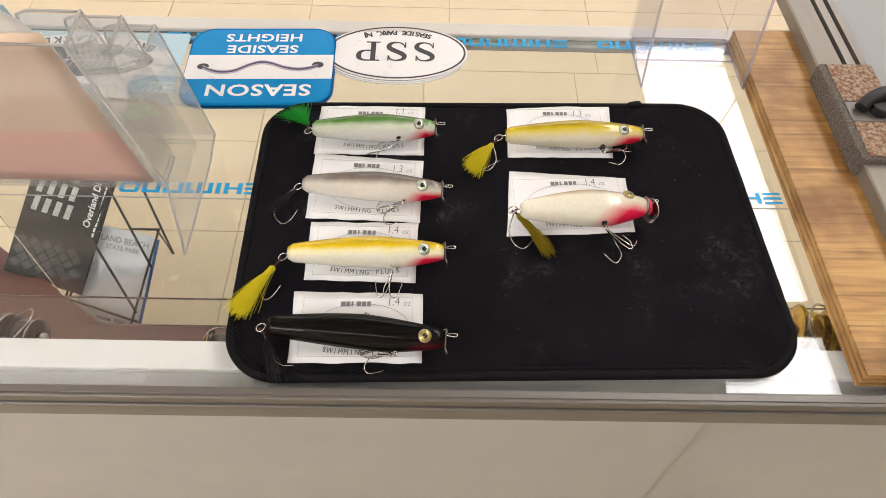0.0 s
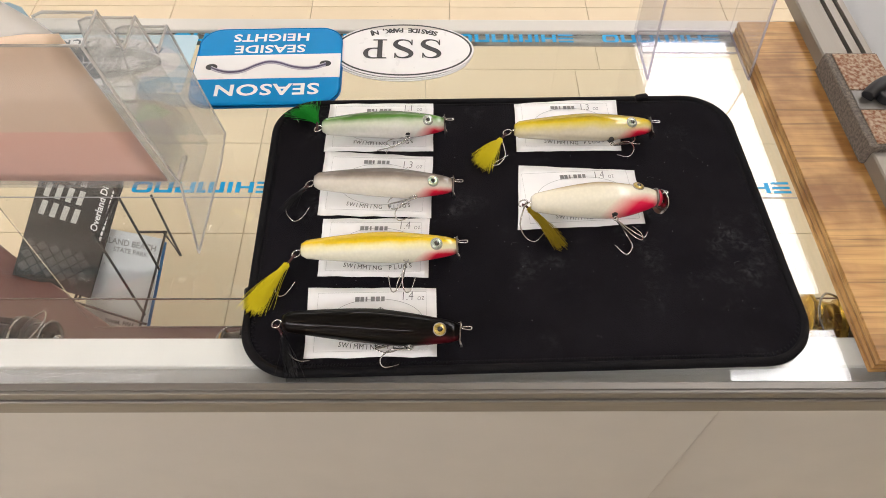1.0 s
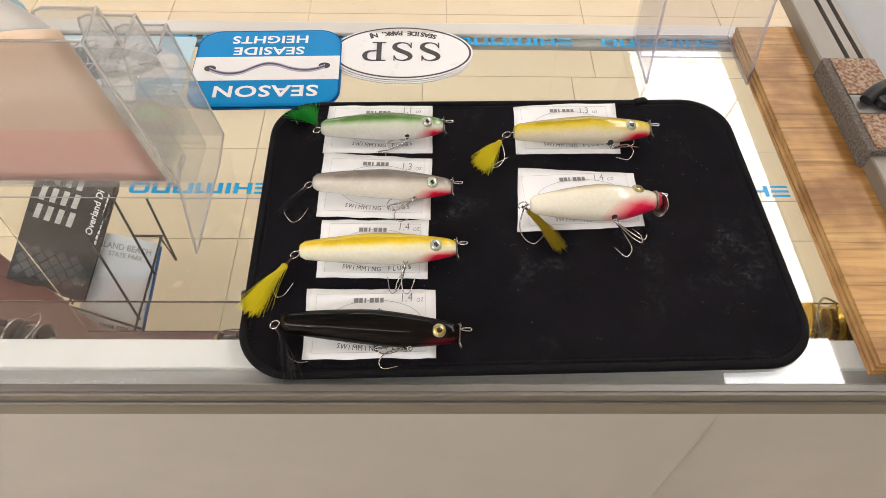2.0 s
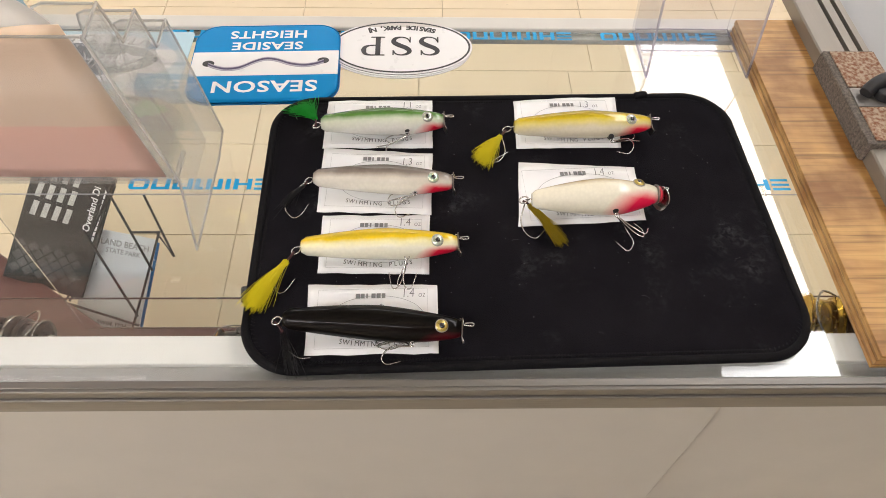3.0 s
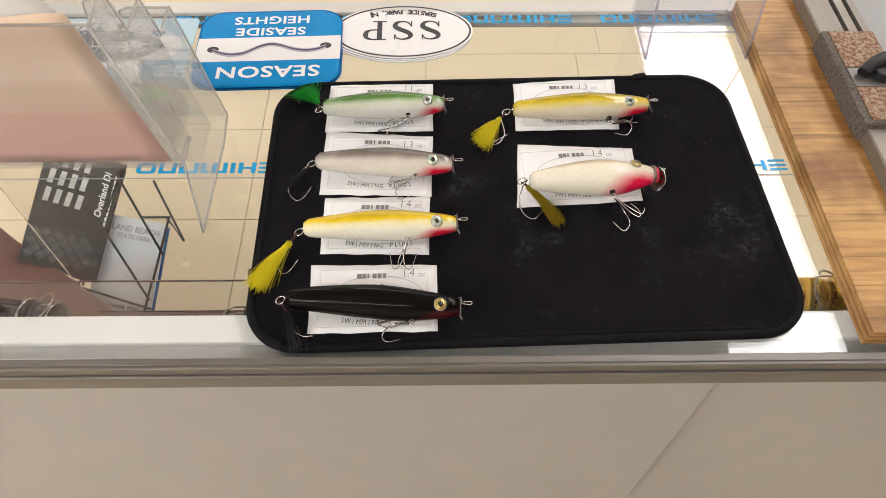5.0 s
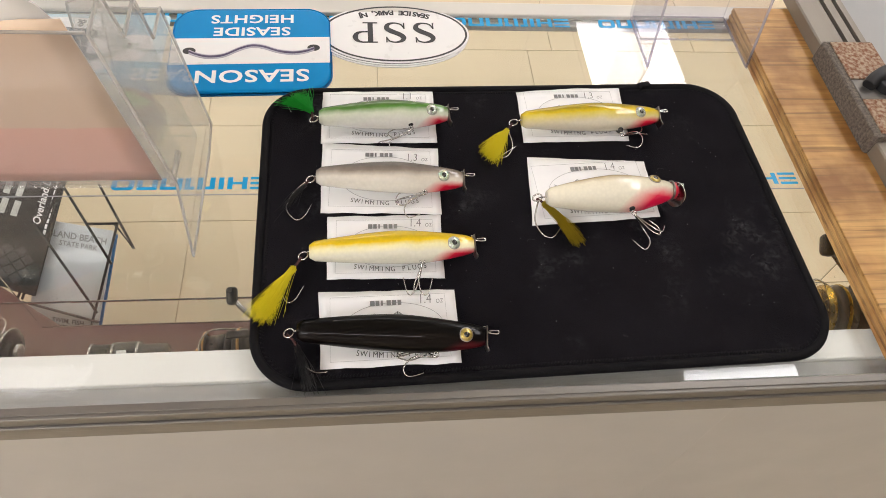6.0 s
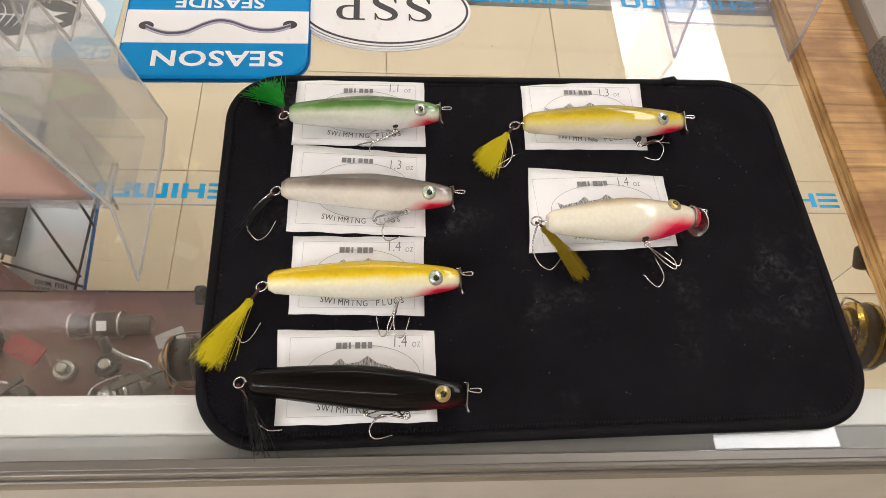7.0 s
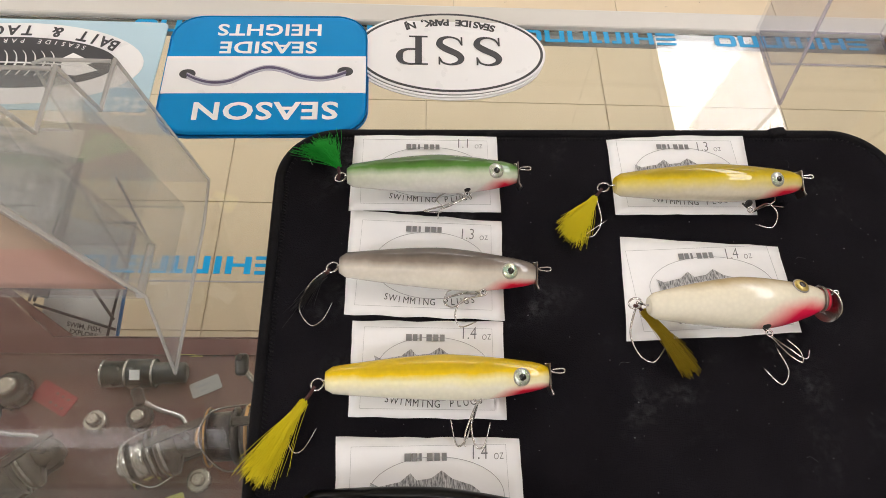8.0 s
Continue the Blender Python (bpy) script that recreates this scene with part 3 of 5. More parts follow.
def lure(tail, head, paint, up, down, hanger, eye, hair, tuft, tail_hook, trebles, ring_at, lip, label, roll=24.0, eye_y=0.0006, eye_mat=None, blunt=0.53, fat=0.0115, tailr=0.55, seed=1):
    """A wooden swimming plug on its side. tail, head: ends of its axis in the plan. up, down: half heights of back and belly."""
    a, b = Vector((*tail, 0)), Vector((*head, 0))
    length = (b - a).length
    ang = math.atan2((b - a).y, (b - a).x)
    base = MT + 0.0012
    m = Matrix.Translation((a.x, a.y, base + fat)) @ Matrix.Rotation(ang, 4, "Z")
    inv = m.inverted()
    t = thing("fishing_lure", m, label, "fishing lure", "lures on the mat")

    def loc(x, y, z=0.0):
        p = inv @ Vector((x, y, 0))
        return Vector((p.x, p.y, z))

    bm = bmesh.new()
    sides, rows = 40, 30
    rings = []
    for i in range(rows + 1):
        u = i / rows
        s = tailr + (1 - tailr) * ease(u / 0.53) if u < 0.53 else 1 - (1 - blunt) * ((u - 0.53) / 0.47) ** 1.45
        sb = tailr + (1 - tailr) * ease(u / 0.66) if u < 0.66 else 1 - (1 - blunt) * ((u - 0.66) / 0.34) ** 1.5
        if u < 0.03:
            k = 0.72 + 0.28 * math.sqrt(u / 0.03)
            s, sb = s * k, sb * k
        if u > 0.93:
            k = 0.80 + 0.20 * math.sqrt((1 - u) / 0.07)
            s, sb = s * k, sb * (0.5 + 0.5 * k)
        row = []
        for k in range(sides):
            q = 2 * math.pi * k / sides
            c, sn = math.cos(q), math.sin(q)
            row.append(bm.verts.new((u * length, (up * s if c > 0 else down * sb) * c, fat * (s + sb) / 2 * sn)))
        rings.append(row)
    for p, q in zip(rings, rings[1:]):
        for k in range(sides):
            bm.faces.new((p[k], q[k], q[(k + 1) % sides], p[(k + 1) % sides])).smooth = True
    bm.faces.new(rings[0])
    bm.faces.new(list(reversed(rings[-1])))
    bmesh.ops.recalc_face_normals(bm, faces=bm.faces[:])
    body = part("body", bm, paint, t, at=pose(0, 0, 0, roll))
    # eye, on the upper flank
    turned = pose(0, 0, 0, roll)
    ex = loc(*eye).x
    rad = fat * (1 - (1 - blunt) * max(0, (ex / length - 0.6) / 0.4) ** 1.8)
    eyem = pose(ex, eye_y, rad * math.sqrt(1 - (eye_y / up) ** 2) - 0.0007, -math.degrees(math.asin(eye_y / up)), 9, 0)
    part("eye", moved(dome(0.0045, 0.0012), eyem), EYE_RIM, body, "grey-rimmed eye")
    part("iris", moved(dome(0.0040, 0.0013), eyem @ pose(0, 0, 0.0004)), eye_mat or EYE_RING, body, "foil iris")
    part("pupil", moved(dome(0.0020, 0.0010), eyem @ pose(0, 0, 0.0011)), PUPIL, body)
    # metal lip and line tie at the head
    hx = length
    if lip == "disc":
        part("lip", moved(lathe([(0.0, 0.0092), (0.0006, 0.0096), (0.0012, 0.0088), (0.0030, 0.006), (0.0038, 0.0025), (0.0040, 0.0006), (0.0032, 0.0006), (0.0030, 0.0025), (0.0023, 0.0055), (0.0005, 0.0086), (0.0, 0.0092)], 32, caps=False), pose(hx + 0.0020, -0.0035, -0.001, 0, 16, 14)), STEEL, t, "polished cupped metal lip")
        part("collar", tube([(hx - 0.0004, 0.0066 * math.cos(q), 0.0068 * math.sin(q)) for q in [2 * math.pi * k / 24 for k in range(24)]], 0.0008, 7, closed=True), DARK_STEEL, t)
        part("throat", moved(lathe([(0.0, 0.0060), (0.002, 0.0062), (0.0034, 0.0045)], 24), pose(hx - 0.0002, -0.0008, 0.0004)), material("throat_red", (0.62, 0.012, 0.05), 0.3, second=(0.5, 0.01, 0.03), scale=60, coat=0.8), t, "red throat")
    else:
        plate = prism([(0, 0.0065), (0.0008, 0.0066), (0.0010, -0.006), (0.0024, -0.0088), (0.0013, -0.0092), (0, -0.006)], -0.005, 0.005, 0.0006)
        part("lip", moved(plate, pose(hx + 0.0003, 0.0, 0.0, 20)), DARK_STEEL, t, "bent steel lip")
    tie0 = Vector((hx - 0.001, 0.001, 0.001))
    wire = glide([tie0 + Vector((0, 0.005, 0.001)), tie0 + Vector((0.0022, 0.004, 0.002)), tie0 + Vector((0.0025, 0, 0.003)), tie0 + Vector((0.008, -0.0008, 0.003)), tie0 + Vector((0.0092, 0.0006, 0.003)), tie0 + Vector((0.008, 0.0015, 0.003)), tie0 + Vector((0.003, 0.001, 0.003))], 5)
    part("line_tie", tube(wire, 0.00045, 7), STEEL, t, "wire line tie")
    # tail ring
    rc = loc(*ring_at, -fat * 0.35)
    loop = [rc + Vector((0.0032 * math.cos(q), 0.0030 * math.sin(q), 0.0012 * math.cos(q))) for q in [2 * math.pi * k / 18 for k in range(18)]]
    part("tail_ring", tube(loop, 0.00055, 7, closed=True), STEEL, t, "steel split ring")
    part("tail_wire", tube([(0.004, 0, 0), (-0.0012, 0.0003, 0), rc + Vector((0.002, 0, 0))], 0.0006, 6), STEEL, t)
    # feather tuft on the tail hook
    root, spread = loc(*tuft[0], -fat * 0.45), [loc(*p, -fat + 0.001) for p in tuft[1:]]
    rnd = random.Random(seed)
    bmh = bmesh.new()
    for k in range(tuft_count[hair]):
        w = min(1.0, max(0.0, rnd.gauss(0.5, 0.19)))
        tip = spread[0].lerp(spread[1], w)
        ln = rnd.triangular(0.60, 1.02, 0.93)
        tip = root.lerp(tip, ln) + Vector((rnd.gauss(0, 0.0034 if k % 17 == 0 else 0.0012), rnd.gauss(0, 0.0034 if k % 17 == 0 else 0.0012), rnd.uniform(0, 0.006)))
        o = root + Vector((rnd.gauss(0, 0.0007), rnd.gauss(0, 0.0007), rnd.gauss(0, 0.0007)))
        mid = o.lerp(tip, 0.5) + Vector((rnd.gauss(0, 0.0008), rnd.gauss(0, 0.0008), rnd.uniform(0.001, 0.003)))
        tip.z = max(tip.z, -fat + 0.0002)
        tube(glide([o, mid, tip], 3), 0.00019, 3, 0.00010, bm=bmh)
    part("hair_tail", bmh, HAIR[hair], t, hair + " hair tail")
    part("binding", tube([rc + Vector((-0.001, -0.001, 0)), root.lerp(rc, 0.5), root, root.lerp((spread[0] + spread[1]) / 2, 0.12)], 0.0009, 8), THREAD, t)
    pts = [loc(*p, z) for p, z in zip(tail_hook, [-fat * 0.5] + [-fat + 0.0018] * 9)]
    part("tail_hook", tube(glide(pts, 6), 0.0006, 7, 0.0003), STEEL, t, "single steel tail hook")
    # belly hook
    hg = loc(*hanger, -0.001)
    part("hook_hanger", joined(tube([hg + Vector((-0.002, 0.004, -0.001)), hg + Vector((0, -0.001, 0)), hg + Vector((0.002, 0.004, -0.001))], 0.0006, 6),
                               moved(dome(0.0023, 0.0012), Matrix.Translation(hg + Vector((0, 0.0022, 0.0018))) @ pose(0, 0, 0, 58))), BLACK_METAL, t, "black belly hanger")
    eye_c = hg + Vector((0.0, -0.0022, 0.0015))
    bmt = tube([eye_c + Vector((0.0016 * math.cos(q), 0.0018 * math.sin(q), 0)) for q in [2 * math.pi * k / 14 for k in range(14)]], 0.0005, 6, closed=True)
    for n, line in enumerate(trebles):
        lift = (0.002, 0.004, 0.006)[n]
        pts = [eye_c + Vector((0, -0.0016, 0))] + [loc(*p, -fat + lift) for p in line[1:]]
        tube(glide(pts, 6), 0.00065, 7, 0.0003, bm=bmt)
        barb = pts[-1] + (pts[-2] - pts[-1]).normalized() * 0.0022
        tube([barb, barb + (pts[-1] - pts[-2]).normalized().cross(Vector((0, 0, 1))) * 0.0008 - (pts[-1] - pts[-2]).normalized() * 0.0006], 0.0003, 5, 0.0001, bm=bmt)
    part("treble_hook", bmt, STEEL, t, "steel treble hook")
    return t


tuft_count = {"green": 480, "yellow": 720, "olive": 420, "black": 70}
GREEN = lure_paint("green_lure", (0.09, 0.24, 0.040), (0.62, 0.68, 0.53), (0.80, 0.79, 0.74), high=0.0095, chin_x=0.985, length=0.097)
SILVER = lure_paint("grey_lure", (0.23, 0.19, 0.16), (0.62, 0.575, 0.50), (0.78, 0.75, 0.68), high=0.0095, length=0.103)
YELLOW = lure_paint("yellow_lure", (0.78, 0.54, 0.006), (0.84, 0.77, 0.42), (0.84, 0.81, 0.66), low=-0.004, ridge=0.75, length=0.107)
BLACK = lure_paint("black_lure", (0.003, 0.0025, 0.0025), (0.005, 0.003, 0.003), (0.004, 0.003, 0.0025), chin=(0.06, 0.004, 0.008), length=0.116, lacquer=0.24)
OLIVE = lure_paint("olive_lure", (0.60, 0.44, 0.008), (0.66, 0.55, 0.17), (0.70, 0.64, 0.50), low=-0.006, ridge=0.6, chin_x=0.985, length=0.105)
BONE = lure_paint("bone_lure", (0.44, 0.33, 0.17), (0.76, 0.71, 0.56), (0.80, 0.76, 0.63), chin=(0.74, 0.012, 0.07), low=-0.006, high=0.017, ridge=0.6, chin_x=0.95, length=0.09, chin_soft=0.016, chin_y=(0.0010, -0.006))

lure((-0.1123, 0.3282), (-0.0139, 0.3317), GREEN, 0.0122, 0.0108, (-0.0430, 0.3187), (-0.0270, 0.3366), "green", [(-0.1188, 0.3393), (-0.1502, 0.3490), (-0.1216, 0.3674)],
     [(-0.1187, 0.3413), (-0.1284, 0.3482), (-0.1372, 0.3511), (-0.1346, 0.3431)],
     [[(-0.0439, 0.3207), (-0.0553, 0.3155), (-0.0676, 0.3114), (-0.0575, 0.3104)], [(-0.0439, 0.3207), (-0.0529, 0.3237), (-0.0603, 0.3185), (-0.0564, 0.3135)], [(-0.0481, 0.3166), (-0.0534, 0.3125), (-0.0586, 0.3094), (-0.0598, 0.3033)]],
     (-0.1167, 0.3302), "bent", "green-backed white wooden swimming plug with green hair tail", seed=1)
lure((-0.1128, 0.2694), (-0.0080, 0.2655), SILVER, 0.0122, 0.0108, (-0.0361, 0.2562), (-0.0222, 0.2711), "black", [(-0.1210, 0.2663), (-0.1410, 0.2439), (-0.1278, 0.2480)],
     [(-0.1208, 0.2694), (-0.1291, 0.2633), (-0.1338, 0.2490), (-0.1272, 0.2388), (-0.1210, 0.2419), (-0.1165, 0.2521)],
     [[(-0.0359, 0.2613), (-0.0463, 0.2582), (-0.0566, 0.2541), (-0.0517, 0.2500), (-0.0423, 0.2562)], [(-0.0359, 0.2613), (-0.0465, 0.2531), (-0.0509, 0.2449), (-0.0481, 0.2377), (-0.0398, 0.2407)], [(-0.0359, 0.2613), (-0.0432, 0.2593), (-0.0534, 0.2582), (-0.0567, 0.2531)]],
     (-0.1173, 0.2704), "bent", "grey-backed pearl wooden swimming plug with black hair tail", eye_mat=EYE_OPAL, seed=2)
lure((-0.1155, 0.2049), (-0.0059, 0.2080), YELLOW, 0.0120, 0.0110, (-0.0413, 0.1983), (-0.0202, 0.2133), "yellow", [(-0.1260, 0.1958), (-0.1562, 0.1620), (-0.1374, 0.1536)],
     [(-0.1270, 0.1958), (-0.1327, 0.1814), (-0.1300, 0.1731), (-0.1249, 0.1741), (-0.1194, 0.1844)],
     [[(-0.0412, 0.2014), (-0.0439, 0.1859), (-0.0473, 0.1776), (-0.0514, 0.1766), (-0.0540, 0.1891)], [(-0.0412, 0.2014), (-0.0439, 0.1859), (-0.0422, 0.1755), (-0.0381, 0.1754), (-0.0346, 0.1868)], [(-0.0412, 0.2014), (-0.0437, 0.1900), (-0.0472, 0.1807), (-0.0474, 0.1745)]],
     (-0.1201, 0.2045), "bent", "yellow-backed cream wooden swimming plug with yellow hair tail", seed=3)
lure((-0.1211, 0.1462), (-0.0052, 0.1384), BLACK, 0.0125, 0.0112, (-0.0367, 0.1294), (-0.0176, 0.1423), "black", [(-0.1214, 0.1389), (-0.1206, 0.1087), (-0.1034, 0.1053)],
     [(-0.1223, 0.1400), (-0.1187, 0.1306), (-0.1109, 0.1232), (-0.1027, 0.1230)],
     [[(-0.0366, 0.1315), (-0.0479, 0.1348), (-0.0603, 0.1318), (-0.0522, 0.1286), (-0.0407, 0.1326)], [(-0.0366, 0.1315), (-0.0501, 0.1296), (-0.0566, 0.1224), (-0.0537, 0.1171), (-0.0443, 0.1190)], [(-0.0366, 0.1315), (-0.0459, 0.1327), (-0.0584, 0.1297), (-0.0603, 0.1339)]],
     (-0.1266, 0.1473), "bent", "glossy black wooden swimming plug with black hair tail", eye_mat=EYE_GOLD, seed=4)
lure((0.0437, 0.3250), (0.1542, 0.3296), OLIVE, 0.0122, 0.0108, (0.1208, 0.3116), (0.1373, 0.3325), "yellow", [(0.0321, 0.3192), (0.0066, 0.3006), (0.0216, 0.2842)],
     [(0.0332, 0.3213), (0.0358, 0.3069), (0.0303, 0.2966), (0.0251, 0.2966), (0.0389, 0.3069)],
     [[(0.1232, 0.3210), (0.1369, 0.3190), (0.1434, 0.3232), (0.1425, 0.3295), (0.1340, 0.3304)], [(0.1232, 0.3210), (0.1337, 0.3179), (0.1464, 0.3170)], [(0.1232, 0.3210), (0.1358, 0.3180), (0.1399, 0.3107), (0.1343, 0.3013), (0.1249, 0.3033)]],
     (0.0380, 0.3265), "bent", "olive-yellow wooden swimming plug with yellow hair tail", seed=5)
lure((0.0506, 0.2464), (0.1448, 0.2516), BONE, 0.0134, 0.0148, (0.1113, 0.2332), (0.1290, 0.2605), "olive", [(0.0495, 0.2458), (0.0668, 0.2108), (0.0769, 0.2134)],
     [(0.0476, 0.2521), (0.0429, 0.2365), (0.0457, 0.2239), (0.0529, 0.2197), (0.0605, 0.2281)],
     [[(0.1146, 0.2363), (0.1207, 0.2269), (0.1236, 0.2153), (0.1181, 0.2079), (0.1109, 0.2164)], [(0.1146, 0.2363), (0.1249, 0.2237), (0.1312, 0.2195), (0.1314, 0.2258), (0.1262, 0.2321)], [(0.1146, 0.2363), (0.1239, 0.2269), (0.1323, 0.2205), (0.1356, 0.2258)]],
     (0.0454, 0.2500), "disc", "bone-white wooden plug with pink throat and olive hair tail", roll=9.0, eye_y=0.0045, eye_mat=EYE_GOLD, blunt=0.45, fat=0.0142, tailr=0.45, seed=6)

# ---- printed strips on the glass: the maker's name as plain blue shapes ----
def maker_mark(name, x, y, turn=0.0):
    t = thing(name, pose(x, y, Z + 0.0003, 0, 0, turn), "clear strip with sky-blue maker's mark on the glass", "decal", "maker's strips")
    h = 0.0055
    cursor = 0.0
    for kind, w in (("bars", 0.014), ("posts", 0.014), ("post", 0.0045), ("comb", 0.021), ("arch", 0.015), ("arch", 0.014), ("ring", 0.0155)):
        c = -cursor - w / 2
        s = 0.0036
        if kind == "bars":
            b = [box(c - w / 2, c + w / 2, k * h * 0.85 - 0.0011, k * h * 0.85 + 0.0011, 0, 0.0002) for k in (-1, 0, 1)]
        elif kind == "posts":
            b = [box(c + k * (w / 2 - s / 2) - s / 2, c + k * (w / 2 - s / 2) + s / 2, -h, h, 0, 0.0002) for k in (-1, 1)] + [box(c - w / 2 + s, c + w / 2 - s, -0.001, 0.001, 0, 0.0002)]
        elif kind == "post":
            b = [box(c - s / 2, c + s / 2, -h, h, 0, 0.0002)]
        elif kind == "comb":
            b = [box(c + k * (w / 2 - s / 2) - s / 2, c + k * (w / 2 - s / 2) + s / 2, -h, h, 0, 0.0002) for k in (-1, 0, 1)] + [box(c + k * w / 4 - w / 4 + s, c + k * w / 4 + w / 4 - s, -h, -h + 0.0026, 0, 0.0002) for k in (-1, 1)]
        elif kind == "arch":
            b = [box(c + k * (w / 2 - s / 2) - s / 2, c + k * (w / 2 - s / 2) + s / 2, -h, h, 0, 0.0002) for k in (-1, 1)] + [box(c - w / 2 + s, c + w / 2 - s, -h, -h + 0.0026, 0, 0.0002)]
        else:
            b = [ring(rounded(w, 2 * h, 0.003, 3, c), rounded(w - 2 * s, 2 * h - 0.0048, 0.001, 3, c), 0, 0.0002)]
        part("mark", joined(*b), SKY_BLUE, t)
        cursor += w + 0.0022


for x in (0.2490, 0.1100, -0.0249, -0.1559):
    maker_mark("far_decal", x, 0.4640)
for x in (0.2610, 0.1223, -0.0148, -0.1477):
    maker_mark("middle_decal", x, 0.2775)
film = thing("clear_strip", pose(0, 0.2785, Z), "clear strip with a dark edge on the glass", "decal")
part("edge_line", box(-0.6, 0.264, -0.0118, -0.0110, 0.0001, 0.0005), INK_GREY, film)

# ---- stickers ----
season = thing("sticker", pose(-0.1715, 0.4200, Z + 0.0004, 0, 0, 2.0), "glossy blue and white rounded sticker with a season notice", "sticker")
part("backing", prism(rounded(0.1335, 0.1055, 0.022, 12), 0, 0.0016, 0.0006), BLUE_SHADE, season, "dark blue rim")
part("face", smooth(prism(rounded(0.1315, 0.1035, 0.0215, 12), 0.0010, 0.0046, 0.0032, 5)), BLUE, season, "domed bright blue face")
part("band", box(-0.0650, 0.0650, -0.0195, 0.0130, 0.0040, 0.0048, 0.0003), VINYL, season, "white band")
words("SEASON", 0.0200, VINYL, season, pose(0.002, -0.0335, 0.0048, 0, 0, 180), squeeze=1.20, bold=0.00045, spacing=1.06)
words("SEASIDE", 0.0150, VINYL, season, pose(0.000, 0.0215, 0.0048, 0, 0, 180), squeeze=1.16, bold=0.00035, spacing=1.04)
words("HEIGHTS", 0.0150, VINYL, season, pose(0.000, 0.0380, 0.0048, 0, 0, 180), squeeze=1.14, bold=0.00035, spacing=1.04)
PURPLE_GREY = material("purple_grey", (0.13, 0.11, 0.19), 0.35)
LIGHT_GREY = material("light_grey_print", (0.50, 0.49, 0.58), 0.4)
wave = [(-0.0500, -0.0035), (-0.044, -0.0070), (-0.034, -0.0100), (-0.022, -0.0085), (-0.010, -0.0010), (0.000, 0.0030), (0.010, 0.0015), (0.022, -0.0040), (0.034, -0.0065), (0.044, -0.0050), (0.052, -0.0015)]
part("worm_shadow", tube(glide([(x, y - 0.0024, 0.0044) for x, y in wave], 6), 0.0010, 6), LIGHT_GREY, season)
part("worm_line", tube(glide([(x, y, 0.0042) for x, y in wave], 6), 0.0017, 8), PURPLE_GREY, season, "wavy purple-grey line")
part("worm_sheen", tube(glide([(x, y + 0.0003, 0.0057) for x, y in wave], 6), 0.0005, 5), LIGHT_GREY, season)
for x, y in ((0.0515, -0.0010), (-0.0500, -0.0030)):
    part("worm_eye", prism(oval(0.0052, 0.0040, 24, x, y), 0.0046, 0.0050), INK, season)

def stroke(line, widths, z0, z1):
    """A pen stroke whose width swells and thins along its line."""
    pts, n = glide(line, 6), len(line) - 1
    bm = bmesh.new()
    rows = []
    for i, p in enumerate(pts):
        u = i / 6
        k = min(int(u), n - 1)
        w = widths[k] + (widths[k + 1] - widths[k]) * (u - k)
        d = (pts[min(i + 1, len(pts) - 1)] - pts[max(i - 1, 0)]).normalized()
        side = Vector((-d.y, d.x, 0)) * w / 2
        rows.append([bm.verts.new((q.x, q.y, z)) for q in (p + side, p - side) for z in (z0, z1)])
    for a, b in zip(rows, rows[1:]):
        bm.faces.new((a[1], a[3], b[3], b[1]))
        bm.faces.new((a[0], b[0], b[2], a[2]))
        bm.faces.new((a[0], a[1], b[1], b[0]))
        bm.faces.new((a[2], b[2], b[3], a[3]))
    bm.faces.new((rows[0][0], rows[0][2], rows[0][3], rows[0][1]))
    bm.faces.new((rows[-1][0], rows[-1][1], rows[-1][3], rows[-1][2]))
    bmesh.ops.recalc_face_normals(bm, faces=bm.faces[:])
    return bm


def serif_letter(ch, wide, high, m, mat, parent):
    """A roman capital S or P in one mesh, one unit high, scaled to its size."""
    z0, z1 = 0.0, 0.0003
    if ch == "S":
        line = [(0.23, 0.26, 0), (0.17, 0.41, 0), (0.0, 0.475, 0), (-0.19, 0.40, 0), (-0.24, 0.25, 0), (-0.14, 0.10, 0), (0.09, -0.06, 0), (0.23, -0.22, 0), (0.18, -0.41, 0), (0.0, -0.475, 0), (-0.18, -0.40, 0), (-0.26, -0.22, 0)]
        bits = [stroke(line, (0.03, 0.045, 0.05, 0.11, 0.15, 0.18, 0.19, 0.16, 0.11, 0.05, 0.045, 0.03), z0, z1), box(0.225, 0.262, 0.22, 0.48, z0, z1), box(-0.285, -0.248, -0.48, -0.19, z0, z1)]
    else:
        line = [(-0.10, 0.475, 0), (0.08, 0.472, 0), (0.22, 0.40, 0), (0.27, 0.22, 0), (0.22, 0.05, 0), (0.08, -0.025, 0), (-0.10, -0.03, 0)]
        bits = [stroke(line, (0.05, 0.055, 0.11, 0.16, 0.11, 0.055, 0.05), z0, z1), box(-0.23, -0.08, -0.48, 0.48, z0, z1), box(-0.36, 0.06, -0.5, -0.455, z0, z1), box(-0.36, -0.08, 0.455, 0.5, z0, z1)]
    part("serif_letter", joined(*bits), mat, parent, at=m @ Matrix.Diagonal((wide, high, 1, 1)))


